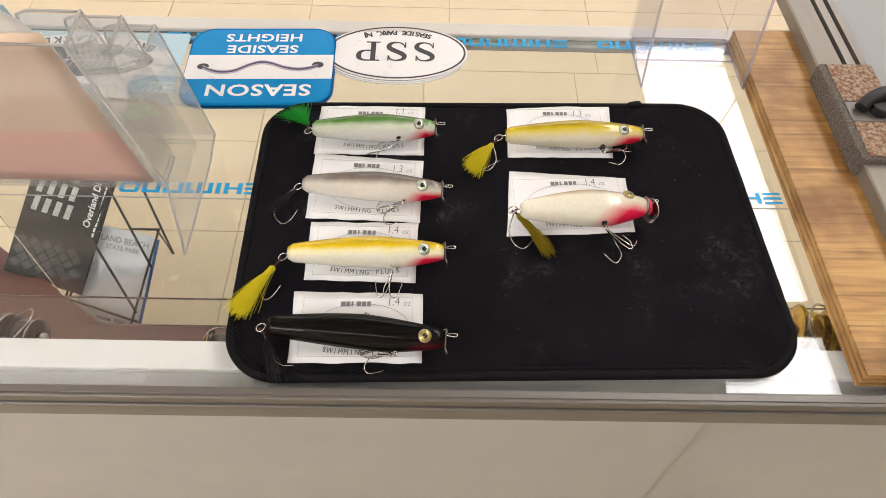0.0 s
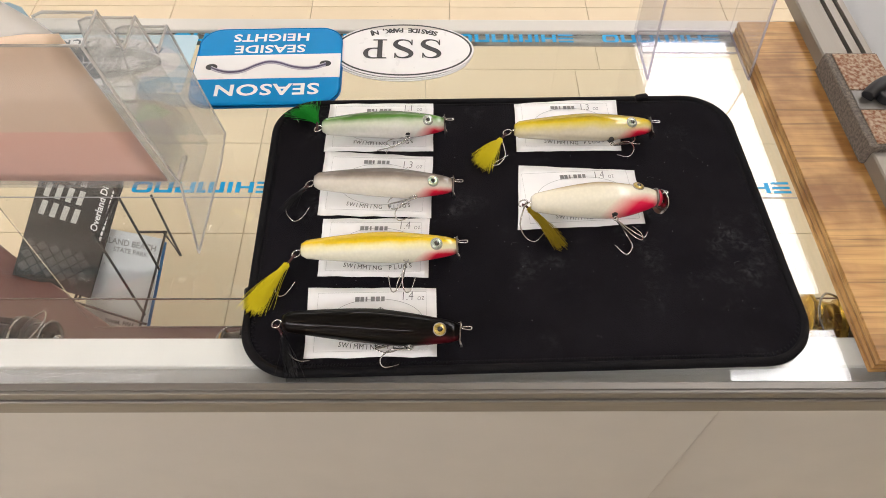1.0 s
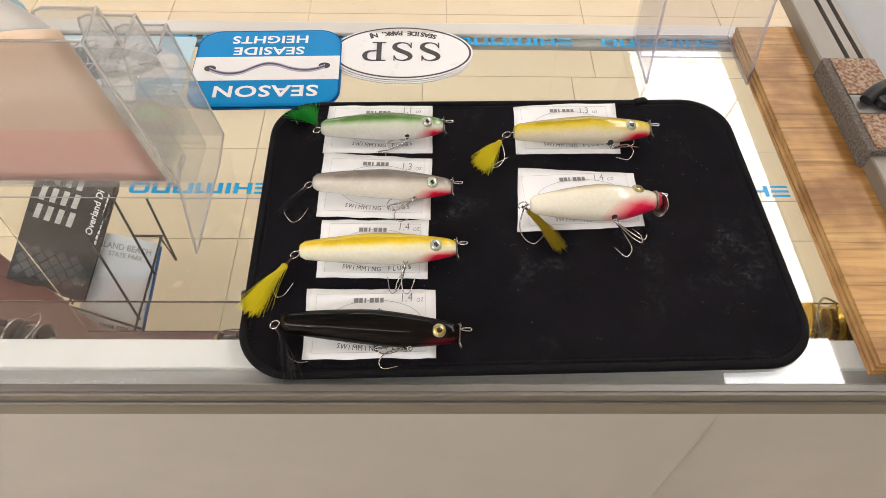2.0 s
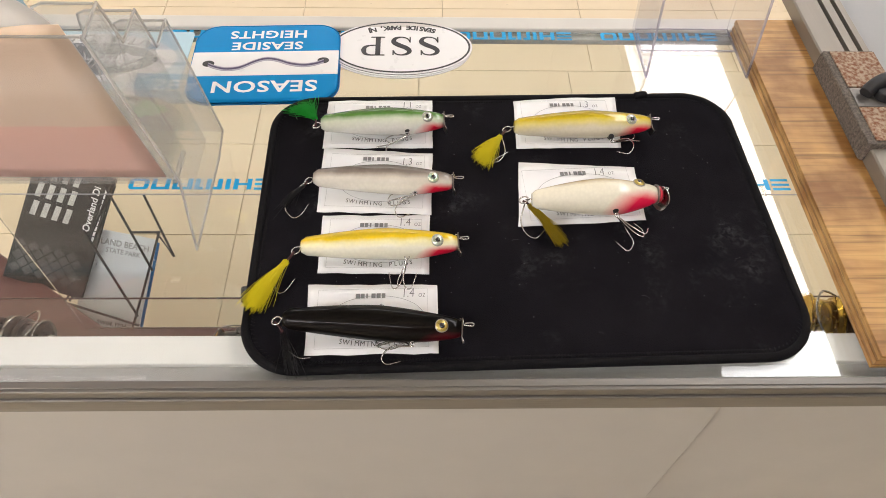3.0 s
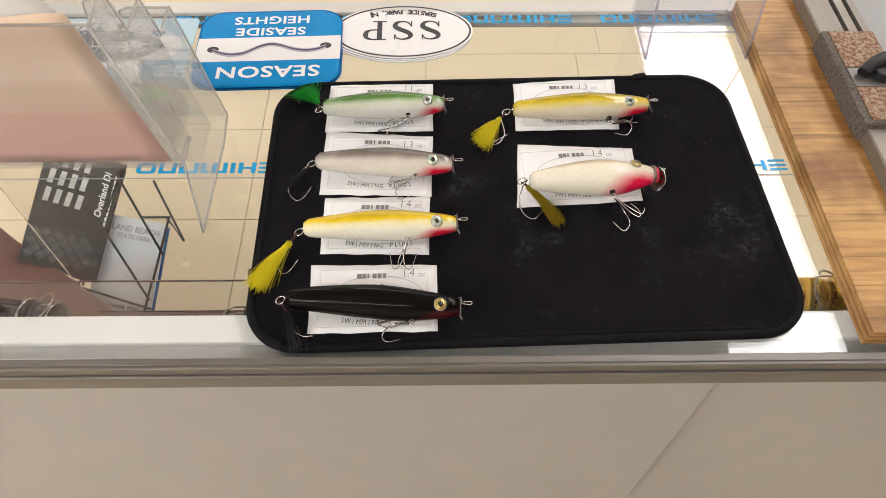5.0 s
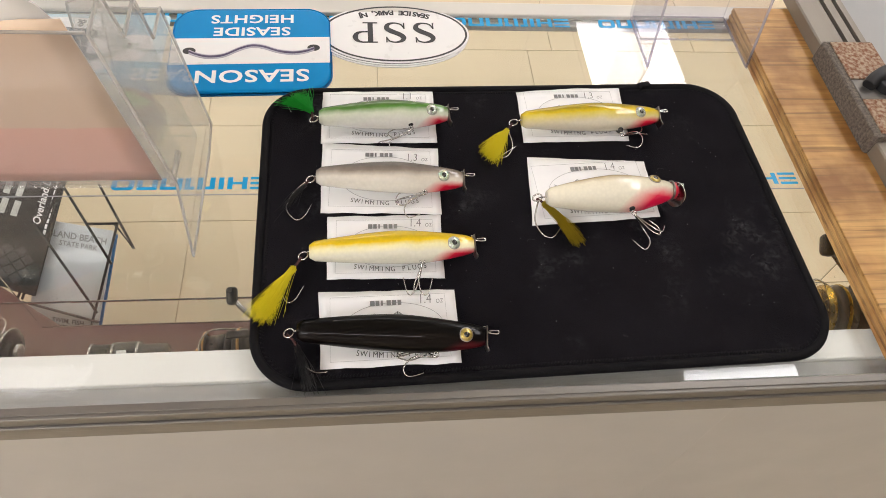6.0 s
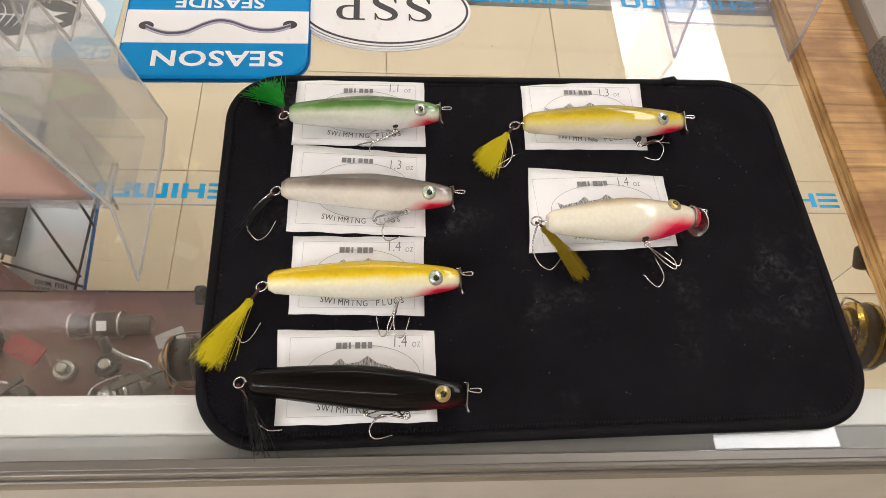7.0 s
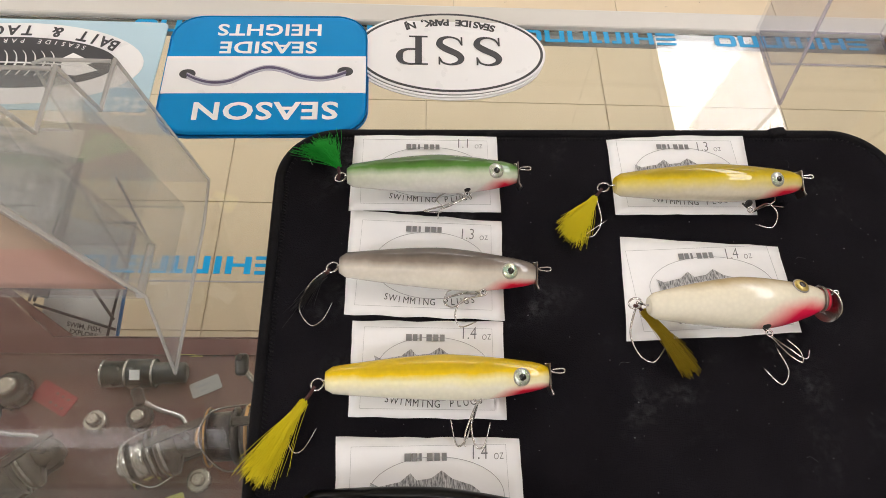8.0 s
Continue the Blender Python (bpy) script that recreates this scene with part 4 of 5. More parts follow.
for k, (dx, dy, rot) in enumerate(((-0.0020, -0.0035, -0.6), (-0.001, -0.002, -0.1), (0, 0, 0.5))):
    st = thing("oval_sticker", pose(-0.0505 + dx, 0.4440 + dy, Z + 0.0004 + 0.0009 * k, 0, 0, rot), "white oval sticker with a black rim and letters", "sticker", "stacked oval stickers")
    part("sheet", prism(oval(0.0655, 0.0385), 0, 0.0007), VINYL, st)
    part("rim", ring(oval(0.0638, 0.0368), oval(0.0620, 0.0350), 0.0006, 0.00085), INK, st)
    if k == 2:
        for dxx, ch in ((0.0257, "S"), (0.0, "S"), (-0.0262, "P")):
            serif_letter(ch, 0.0305, 0.0270, pose(dxx, 0.0005, 0.0008, 0, 0, 180), INK, st)
        txt = "SEASIDE PARK, NJ"
        for i, ch in enumerate(txt):
            a = radians(90 + (i - 7.5) * 4.7)
            if ch != " ":
                words(ch, 0.0086, INK, st, pose(0.052 * math.cos(a), 0.0275 * math.sin(a) + 0.0005, 0.0009, 0, 0, 180 + (math.degrees(a) - 90) * 0.42), squeeze=0.95, bold=0.00035)

shop = thing("shop_sticker", pose(-0.3360, 0.4260, Z + 0.0004, 0, 0, 0), "pale blue bait shop sticker with a black oval fish badge", "sticker")
part("sheet", prism(rounded(0.185, 0.080, 0.004, 3), 0, 0.0006), PALE_BLUE, shop)
part("badge", prism(oval(0.083, 0.036), 0.0006, 0.0008), VINYL, shop, "white oval")
part("badge_black", prism(oval(0.066, 0.0225), 0.0008, 0.0010), INK, shop, "black oval")
for i, ch in enumerate("BAIT & TACKLE"):
    a = radians(36 + i * 7.6)
    if ch != " ":
        words(ch, 0.0128, INK, shop, pose(0.0745 * math.cos(a), 0.0290 * math.sin(a) + 0.0003, 0.0010, 0, 0, 180 + (math.degrees(a) - 90) * 0.42), squeeze=0.9, bold=0.00035)
for i, ch in enumerate("SEASIDE PARK, NJ"):
    a = radians(48 + i * 5.2)
    if ch != " ":
        words(ch, 0.0052, VINYL, shop, pose(0.062 * math.cos(a), 0.0190 * math.sin(a), 0.0012, 0, 0, 180 + (math.degrees(a) - 90) * 0.4))
bones = [tube(glide([(0.050, -0.004, 0.0011), (0.02, -0.001, 0.0011), (-0.03, -0.001, 0.0011)], 4), 0.0007, 5)]
for k in range(9):
    x = 0.026 - 0.006 * k
    bones.append(tube(glide([(x, -0.001, 0.0011), (x - 0.002, 0.006, 0.0011), (x - 0.005, 0.010, 0.0011)], 3), 0.0007, 4, 0.0002))
    bones.append(tube(glide([(x, -0.001, 0.0011), (x - 0.002, -0.008, 0.0011), (x - 0.004, -0.012, 0.0011)], 3), 0.0007, 4, 0.0002))
bones.append(prism([(0.030, 0.004), (0.036, 0.009), (0.046, 0.0035), (0.056, 0.003), (0.047, -0.001), (0.055, -0.006), (0.042, -0.011), (0.032, -0.010)], 0.0010, 0.0012))
part("fish_bones", joined(*bones), VINYL, shop, "white fish skeleton")

# ---- acrylic brochure holder in three tiers ----
SIDE = Matrix(((0, 0, 1, 0), (1, 0, 0, 0), (0, 1, 0, 0), (0, 0, 0, 1)))      # outline in y, z made solid along x
holder = thing("brochure_holder", pose(0, 0, 0), "clear scuffed acrylic brochure holder with three stepped pockets", "brochure holder")
outline = [(0.2140, Z + 0.0005), (0.3045, Z + 0.0005), (0.3310, Z + 0.0066), (0.2963, 1.0872), (0.2706, 1.0862), (0.2603, 1.1197), (0.2332, 1.1180), (0.2231, 1.1499), (0.1967, 1.1480), (0.2299, 1.0074)]
X0, X1 = -0.455, -0.193
for x in (X0, X1 - 0.0025):
    part("side", moved(prism(outline, x, x + 0.0025, 0.0003, 1), SIDE), ACRYLIC, holder)
for x in (X0, X1 - 0.0025):
    edge_line = [(x + 0.00125, y, z) for y, z in outline]
    part("side_edge", tube(edge_line, 0.0009, 6, closed=True), ACRYLIC_EDGE, holder, "smoky polished edge")


def pocket_plate(name, y, z, y1, z1, low, material_=ACRYLIC):
    """A leaning plate from its top (y, z) to its foot, cut low in the middle between rounded ears."""
    lean = Matrix(((1, 0, 0, 0), (0, (y - y1) / (z - z1), 1, y1), (0, 1, 0, z1), (0, 0, 0, 1)))
    h = z - z1
    ear = 0.034
    a, b = X0 + 0.0026, X1 - 0.0026
    if low:
        pts = [(a, 0), (b, 0), (b, h), (b - ear + 0.008, h), (b - ear + 0.002, h - 0.003), (b - ear, h - 0.010), (b - ear - 0.012, h * low), (a + ear + 0.012, h * low), (a + ear, h - 0.010), (a + ear - 0.008, h), (a, h)]
    else:
        pts = [(a, 0), (b, 0), (b, h), (a, h)]
    part(name, moved(prism(pts, 0, 0.0022), lean), material_, holder)
    part("plate_edge", tube([lean @ Vector((x, yy, 0.0011)) for x, yy in pts[2:]], 0.0008, 6), ACRYLIC_EDGE, holder)


pocket_plate("rear_plate", 0.1967, 1.1480, 0.2299, 1.0074, 0, ACRYLIC_CLEAR)
pocket_plate("pocket_front", 0.2210, 1.1499, 0.2560, 1.0074, 0.5)
pocket_plate("pocket_front", 0.2582, 1.1197, 0.2945, 0.981, 0.5)
pocket_plate("pocket_front", 0.2942, 1.0872, 0.3290, Z + 0.0066, 0.5)
part("pocket_floor", box(X0 + 0.0026, X1 - 0.0026, 0.2299, 0.258, 1.0045, 1.0070), ACRYLIC, holder)
part("pocket_floor", box(X0 + 0.0026, X1 - 0.0026, 0.258, 0.296, 0.9790, 0.9815), ACRYLIC, holder)
part("glue_bead", tube(glide([(X1 - 0.004, 0.2297, 1.0072), (X1 - 0.004, 0.242, 1.0072), (X1 - 0.004, 0.257, 1.0072)], 4), 0.0018, 6), ACRYLIC_EDGE, holder)



def leaflet(name, mat, x0, x1, top_z, off, label, wavy=0.0, curl=0.0, sheets=1, right_slant=0.0, foot=None):
    t = thing(name, pose(0, 0, 0), label, "leaflet", "leaflets in the holder")
    for s in range(sheets):
        bm = bmesh.new()
        grid = []
        for j in range(13):
            row = []
            for i in range(17):
                u, v = i / 16, j / 12
                zt = top_z + wavy * noise.noise(Vector((u * 22 + s, 0.4, top_z * 30))) - 0.0016 * s
                z = 1.0078 + (zt - 1.0078) * v
                y = 0.2299 - (z - 1.0074) * 0.2365 + 0.0032 + off + s * 0.0011 - curl * max(0, v - 0.75) ** 2
                row.append(bm.verts.new((x0 + (x1 - x0 - right_slant * max(0, v - 0.70)) * u, y, z)))
            grid.append(row)
        for j in range(12):
            for i in range(16):
                bm.faces.new((grid[j][i], grid[j][i + 1], grid[j + 1][i + 1], grid[j + 1][i])).smooth = True
        sheet = part("sheet", bm, mat, t)
        so = sheet.modifiers.new("thickness", "SOLIDIFY")
        so.thickness = 0.0004
        if foot:
            sheet.data.materials.append(foot)
            for f in sheet.data.polygons:
                f.material_index = 1 if f.center.z < 1.0078 + (top_z - 1.0078) * 0.42 else 0


leaflet("pink_leaflet", PINK, -0.449, -0.2035, 1.153, 0.0, "pink and tan glossy leaflet in the acrylic holder", wavy=0.005, curl=0.0, foot=PINK_PRINT)
leaflet("white_leaflet", PAPER, -0.449, -0.2040, 1.213, 0.0014, "white leaflet curling out of the acrylic holder", wavy=0.004, curl=0.12, right_slant=0.13)
leaflet("blue_leaflets", PALE_BLUE, -0.38, -0.2200, 1.170, 0.006, "stack of pale blue leaflets in the acrylic holder", sheets=5)

# ---- clear riser at the far edge ----
riser = thing("acrylic_stand", pose(0, 0, 0), "clear acrylic stand with two upright sides on the glass", "display stand")
wall_out = [(0.4058, Z + 0.0005), (0.474, Z + 0.0005), (0.498, 1.10), (0.4363, 1.10)]
for x in (0.1705, 0.2620):
    part("side", moved(prism(wall_out, x - 0.0012, x + 0.0012), SIDE), ACRYLIC_CLEAR, riser)
    part("side_edge", tube([(x, y, z) for y, z in (wall_out[1], wall_out[0], wall_out[3], wall_out[2])], 0.0012, 6), LILAC_EDGE, riser, "lilac-tinted edge")
part("base", box(0.1718, 0.2607, 0.4405, 0.4725, Z + 0.0005, Z + 0.003, 0.0004), ACRYLIC_CLEAR, riser)
part("base_edge", tube([(0.1718, 0.4405, Z + 0.0028), (0.2607, 0.4405, Z + 0.0028), (0.2607, 0.4725, Z + 0.0028), (0.1718, 0.4725, Z + 0.0028)], 0.0008, 5, closed=True), LILAC_EDGE, riser)
part("back", moved(prism([(0.472, Z + 0.0005), (0.474, Z + 0.0005), (0.498, 1.10), (0.496, 1.10)], 0.1718, 0.2607), SIDE), ACRYLIC_CLEAR, riser)


# ---- plywood board with the aluminium track ----
def wood(name, dark, light, knots=True, along=(6, 90, 90)):
    m = bpy.data.materials.new(name)
    m.use_nodes = True
    nt = m.node_tree
    b = nt.nodes["Principled BSDF"]
    b.inputs["Roughness"].default_value = 0.5
    tc, mp = nt.nodes.new("ShaderNodeTexCoord"), nt.nodes.new("ShaderNodeMapping")
    mp.inputs["Scale"].default_value = along
    nt.links.new(tc.outputs["Object"], mp.inputs[0])
    grain, blotch, streak = [nt.nodes.new("ShaderNodeTexNoise") for _ in range(3)]
    grain.inputs["Scale"].default_value, grain.inputs["Detail"].default_value, grain.inputs["Distortion"].default_value = 1.6, 8, 0.8
    blotch.inputs["Scale"].default_value, blotch.inputs["Detail"].default_value = 15, 7
    streak.inputs["Scale"].default_value, streak.inputs["Detail"].default_value = 0.9, 4
    nt.links.new(mp.outputs[0], grain.inputs["Vector"])
    nt.links.new(tc.outputs["Object"], blotch.inputs["Vector"])
    nt.links.new(mp.outputs[0], streak.inputs["Vector"])
    ramp = nt.nodes.new("ShaderNodeValToRGB")
    ramp.color_ramp.elements[0].position, ramp.color_ramp.elements[0].color = 0.32, (*dark, 1)
    ramp.color_ramp.elements[1].position, ramp.color_ramp.elements[1].color = 0.60, (*light, 1)
    nt.links.new(grain.outputs[0], ramp.inputs[0])
    mul = nt.nodes.new("ShaderNodeMix")
    mul.data_type, mul.blend_type = "RGBA", "MULTIPLY"
    mul.inputs[0].default_value = 0.75
    bl = nt.nodes.new("ShaderNodeValToRGB")
    bl.color_ramp.elements[0].position, bl.color_ramp.elements[0].color = 0.40, (0.34, 0.22, 0.13, 1)
    bl.color_ramp.elements[1].position, bl.color_ramp.elements[1].color = 0.58, (1, 1, 1, 1)
    nt.links.new(blotch.outputs[0], bl.inputs[0])
    nt.links.new(ramp.outputs[0], mul.inputs[6])
    nt.links.new(bl.outputs[0], mul.inputs[7])
    last = mul.outputs[2]
    fine_map, fine, fine_r, fine_mix = nt.nodes.new("ShaderNodeMapping"), nt.nodes.new("ShaderNodeTexNoise"), nt.nodes.new("ShaderNodeMapRange"), nt.nodes.new("ShaderNodeMix")
    fine_map.inputs["Scale"].default_value = (along[0] * 0.8, along[1] * 3.2, along[2] * 3.2)
    fine.inputs["Scale"].default_value, fine.inputs["Detail"].default_value, fine.inputs["Distortion"].default_value = 1.5, 9, 0.5
    fine_r.inputs[1].default_value, fine_r.inputs[2].default_value, fine_r.inputs[4].default_value = 0.52, 0.70, 0.75
    fine_mix.data_type = "RGBA"
    fine_mix.inputs[7].default_value = (*[c * 0.38 for c in dark], 1)
    nt.links.new(tc.outputs["Object"], fine_map.inputs[0])
    nt.links.new(fine_map.outputs[0], fine.inputs["Vector"])
    nt.links.new(fine.outputs[0], fine_r.inputs[0])
    nt.links.new(fine_r.outputs[0], fine_mix.inputs[0])
    nt.links.new(last, fine_mix.inputs[6])
    last = fine_mix.outputs[2]
    if knots:
        sr = nt.nodes.new("ShaderNodeMapRange")
        sr.inputs[1].default_value, sr.inputs[2].default_value = 0.64, 0.86
        nt.links.new(streak.outputs[0], sr.inputs[0])
        mx = nt.nodes.new("ShaderNodeMix")
        mx.data_type = "RGBA"
        mx.inputs[7].default_value = (0.13, 0.06, 0.022, 1)
        nt.links.new(sr.outputs[0], mx.inputs[0])
        nt.links.new(last, mx.inputs[6])
        last = mx.outputs[2]
    nt.links.new(last, b.inputs["Base Color"])
    bp = nt.nodes.new("ShaderNodeBump")
    bp.inputs["Strength"].default_value, bp.inputs["Distance"].default_value = 0.25, 0.0006
    nt.links.new(grain.outputs[0], bp.inputs["Height"])
    nt.links.new(bp.outputs[0], b.inputs["Normal"])
    return m


PLY_FACE = wood("plywood_face", (0.40, 0.205, 0.058), (0.56, 0.325, 0.11), along=(7, 75, 75))
PLY_EDGE_A = wood("plywood_edge_light", (0.52, 0.30, 0.10), (0.68, 0.43, 0.17), False, (60, 8, 200))
PLY_EDGE_B = wood("plywood_edge_dark", (0.34, 0.19, 0.075), (0.48, 0.29, 0.12), False, (200, 30, 200))
board = thing("plywood_board", pose(0.2650, 0.1170, Z + 0.0005, 0, 0, 0.3), "worn plywood board lying on the glass counter", "board")
heights = (0.0028, 0.0026, 0.0034, 0.0026, 0.0028, 0.0020)
z = 0.0
for k, h in enumerate(heights):
    inset = 0.0 if k % 2 == 0 else 0.0007
    if k == len(heights) - 1:
        part("top_veneer", box(0, 0.34, 0, 0.352, z, z + h, 0.0005, 1), PLY_FACE, board, "stained top veneer")
    else:
        part("ply_layer", box(inset, 0.34, inset, 0.352, z, z + h), PLY_EDGE_A if k % 2 == 0 else PLY_EDGE_B, board)
    z += h
BT = Z + 0.0005 + z

GRIT = material("grit_stone", (0.055, 0.046, 0.040), 0.9, second=(0.20, 0.17, 0.145), scale=420, amount=0.5, bump=0.8, bump_scale=900)
GRIT_TOP = material("grit_top", (0.40, 0.31, 0.23), 0.9, second=(0.20, 0.085, 0.045), scale=300, amount=0.25, bump=0.8, bump_scale=700)
track = thing("aluminium_track", pose(0.3160, 0.0, BT + 0.0002, 0, 0, 0.0), "slotted aluminium track screwed on the plywood", "track")
TRACK_METAL = material("track_metal", (0.30, 0.275, 0.24), 0.45, 0.5, (0.20, 0.175, 0.15), 14, 0.8, 0.1, 500, stretch=(1, 0.06, 1))
prof = [(0, 0), (0.044, 0), (0.044, 0.013), (0.0385, 0.013), (0.0385, 0.006), (0.034, 0.006), (0.034, 0.013), (0.0265, 0.013), (0.0265, 0.006), (0.022, 0.006), (0.022, 0.013), (0.0012, 0.013), (0, 0.0118)]
part("extrusion", moved(prism(prof, -0.75, -0.150), pose(0, 0, 0, 90)), TRACK_METAL, track)
# Black strips on the slot floors put the slots' shade into colour.
part("slot_shade", box(0.0222, 0.0263, 0.151, 0.749, 0.0061, 0.0072), BLACK_PLASTIC, track)
part("slot_shade", box(0.0342, 0.0383, 0.151, 0.749, 0.0061, 0.0072), BLACK_PLASTIC, track)
block = thing("stone_block", pose(0.3120, 0.2880, BT), "rough grey sharpening block with an abrasive tan top", "sharpening block")
part("stone", prism([(0.0, 0.002), (0.002, 0), (0.045, 0), (0.045, 0.112), (0.002, 0.112), (0, 0.110)], 0.0001, 0.0190, 0.0015, 2), GRIT, block)
part("abrasive", box(0.006, 0.044, 0.003, 0.040, 0.0190, 0.0205, 0.0006), GRIT_TOP, block, "tan abrasive pad")
part("abrasive", box(0.006, 0.044, 0.064, 0.109, 0.0190, 0.0205, 0.0006), GRIT_TOP, block, "tan abrasive pad")
part("clamp_bar", box(0.006, 0.045, 0.041, 0.063, 0.0190, 0.0200, 0.0005), ALUMINIUM, block)
lever = [(0.014, 0.052, 0.0235), (0.022, 0.058, 0.027), (0.036, 0.062, 0.030), (0.06, 0.060, 0.032)]
part("lever", joined(tube(glide(lever, 5), 0.0052, 10, 0.0075), prism(oval(0.008, 0.008, 20, 0.03, 0.052), 0.020, 0.028, 0.001)), BLACK_PLASTIC, block, "black plastic clamp lever")
plate = thing("grey_panel", pose(0, 0, 0), "pale grey painted panel beside the aluminium track", "panel")
part("panel", box(0.3635, 0.62, 0.30, 0.80, BT + 0.0002, BT + 0.006, 0.001), material("pale_grey_paint", (0.37, 0.375, 0.38), 0.5, second=(0.32, 0.325, 0.33), scale=6, bump=0.1), plate)

# ---- wire rack with a park brochure, in front of the counter ----
rack = thing("wire_rack", pose(0, 0, 0), "black wire literature rack hung on the counter", "rack")
for line in ([(-0.550, 0.676, 0.491), (-0.476, 0.569, 0.406)], [(-0.587, 0.621, 0.446), (-0.500, 0.509, 0.358)], [(-0.500, 0.685, 0.460), (-0.451, 0.604, 0.396), (-0.479, 0.635, 0.420)],
             [(-0.537, 0.682, 0.487), (-0.614, 0.533, 0.368)], [(-0.542, 0.686, 0.490), (-0.621, 0.533, 0.368)], [(-0.467, 0.622, 0.440), (-0.514, 0.489, 0.336)], [(-0.511, 0.622, 0.440), (-0.465, 0.622, 0.440)],
             [(-0.614, 0.529, 0.366), (-0.500, 0.500, 0.345)]):
    part("wire", tube(line, 0.0021, 7), BLACK_METAL, rack)
LEAF = material("brochure_print", (0.60, 0.64, 0.69), 0.35, second=(0.74, 0.75, 0.77), scale=16, amount=0.5, coat=0.3)
DUNE = material("dune_print", (0.74, 0.74, 0.73), 0.35, second=(0.64, 0.64, 0.64), scale=40, coat=0.3)
bro = thing("park_brochure", Matrix.Translation((-0.542, 0.562, 0.377)) @ pose(0, 0, 0, 36.1) @ pose(0, 0, 0, 0, 0, -11), "grey park visitor guide brochure in a wire rack", "brochure")
part("cover", box(-0.056, 0.050, -0.110, 0.085, -0.004, 0.0, 0.0004), LEAF, bro)
part("dune", prism([(-0.056, -0.110), (0.050, -0.110), (0.050, 0.02), (0.03, 0.018), (0.01, 0.005), (-0.02, -0.02), (-0.056, -0.03)], 0.0, 0.0003), DUNE, bro)
part("dots", joined(*[prism(oval(0.0009, 0.0006, 6, -0.030 + 0.005 * (k % 9) + 0.002 * (k // 9), -0.035 + 0.0035 * (k % 9) - 0.006 * (k // 9)), 0.0003, 0.0005) for k in range(27)]), INK, bro)
part("back_pages", box(-0.050, 0.053, -0.088, 0.080, -0.010, -0.005, 0.0004), BLUE_SHADE, bro)
words("ISLAND BEACH", 0.0140, INK_GREY, bro, pose(-0.004, 0.066, 0.0006), squeeze=0.95, bold=0.0003)
words("STATE PARK", 0.0110, INK_GREY, bro, pose(0.0, 0.053, 0.0006), squeeze=0.95, bold=0.0002)
words("VISITOR\nGUIDE", 0.010, VINYL, bro, pose(-0.040, 0.020, 0.0006), squeeze=0.9, bold=0.0002)
words("SWIM, FISH,\nEXPLORE\n& MORE", 0.0098, INK, bro, pose(0.006, -0.078, 0.0006), squeeze=1.0, bold=0.0002)

COVER = material("dark_cover", (0.022, 0.021, 0.020), 0.5, second=(0.045, 0.043, 0.04), scale=20, amount=0.7, spec=0.2)
LATTICE = material("lattice_print", (0.085, 0.080, 0.075), 0.5, second=(0.05, 0.048, 0.045), scale=60)
SLOT = material("slot_print", (0.62, 0.61, 0.58), 0.4, second=(0.4, 0.39, 0.37), scale=50)
mag = thing("magazine", Matrix.Translation((-0.643, 0.612, 0.433)) @ pose(0, 0, 0, 36.1) @ pose(0, 0, 0, 0, 0, -16), "dark magazine with a lattice picture in a wire rack", "magazine")
part("cover", box(-0.058, 0.075, -0.080, 0.125, -0.005, 0.0, 0.0004), COVER, mag)
for r in range(3):
    for k in range(4):
        part("printed_slot", moved(prism([(0, 0), (0.0095, 0), (0.0115, 0.024), (0.002, 0.024)], 0.0, 0.0003), pose(-0.045 + 0.0185 * k, 0.094 - 0.031 * r, 0)), SLOT, mag)
words("Overland Di", 0.0165, VINYL, mag, pose(0.051, 0.066, 0.0004, 0, 0, 90), squeeze=0.92, bold=0.0003, shear=0.12)
for k in range(10):
    part("printed_bar", box(0.0635, 0.0675, 0.016 + 0.0090 * k, 0.0230 + 0.0090 * k, 0, 0.0004), VINYL, mag)
# the lower half shows a lattice of dark diamonds
for r in range(5):
    for k in range(5):
        part("printed_diamond", moved(prism([(0, -0.0085), (0.0095, 0), (0, 0.0085), (-0.0095, 0)], 0.0, 0.0003), pose(-0.045 + 0.0215 * k + (0.0105 if r % 2 else 0), -0.018 - 0.0105 * r, 0)), LATTICE, mag)

# ---- fishing reels on the glass shelf ----
GOLD = material("gold_anodised", (0.72, 0.46, 0.08), 0.25, 1.0, (0.6, 0.38, 0.06), 60)
REEL_BLACK = material("reel_black", (0.010, 0.009, 0.009), 0.3, coat=0.4)
REEL_GREY = material("reel_grey", (0.085, 0.075, 0.07), 0.3, 0.5)
COPPER = material("copper_trim", (0.50, 0.30, 0.13), 0.3, 1.0)
SHELF = 0.7355
DECK = 0.3905


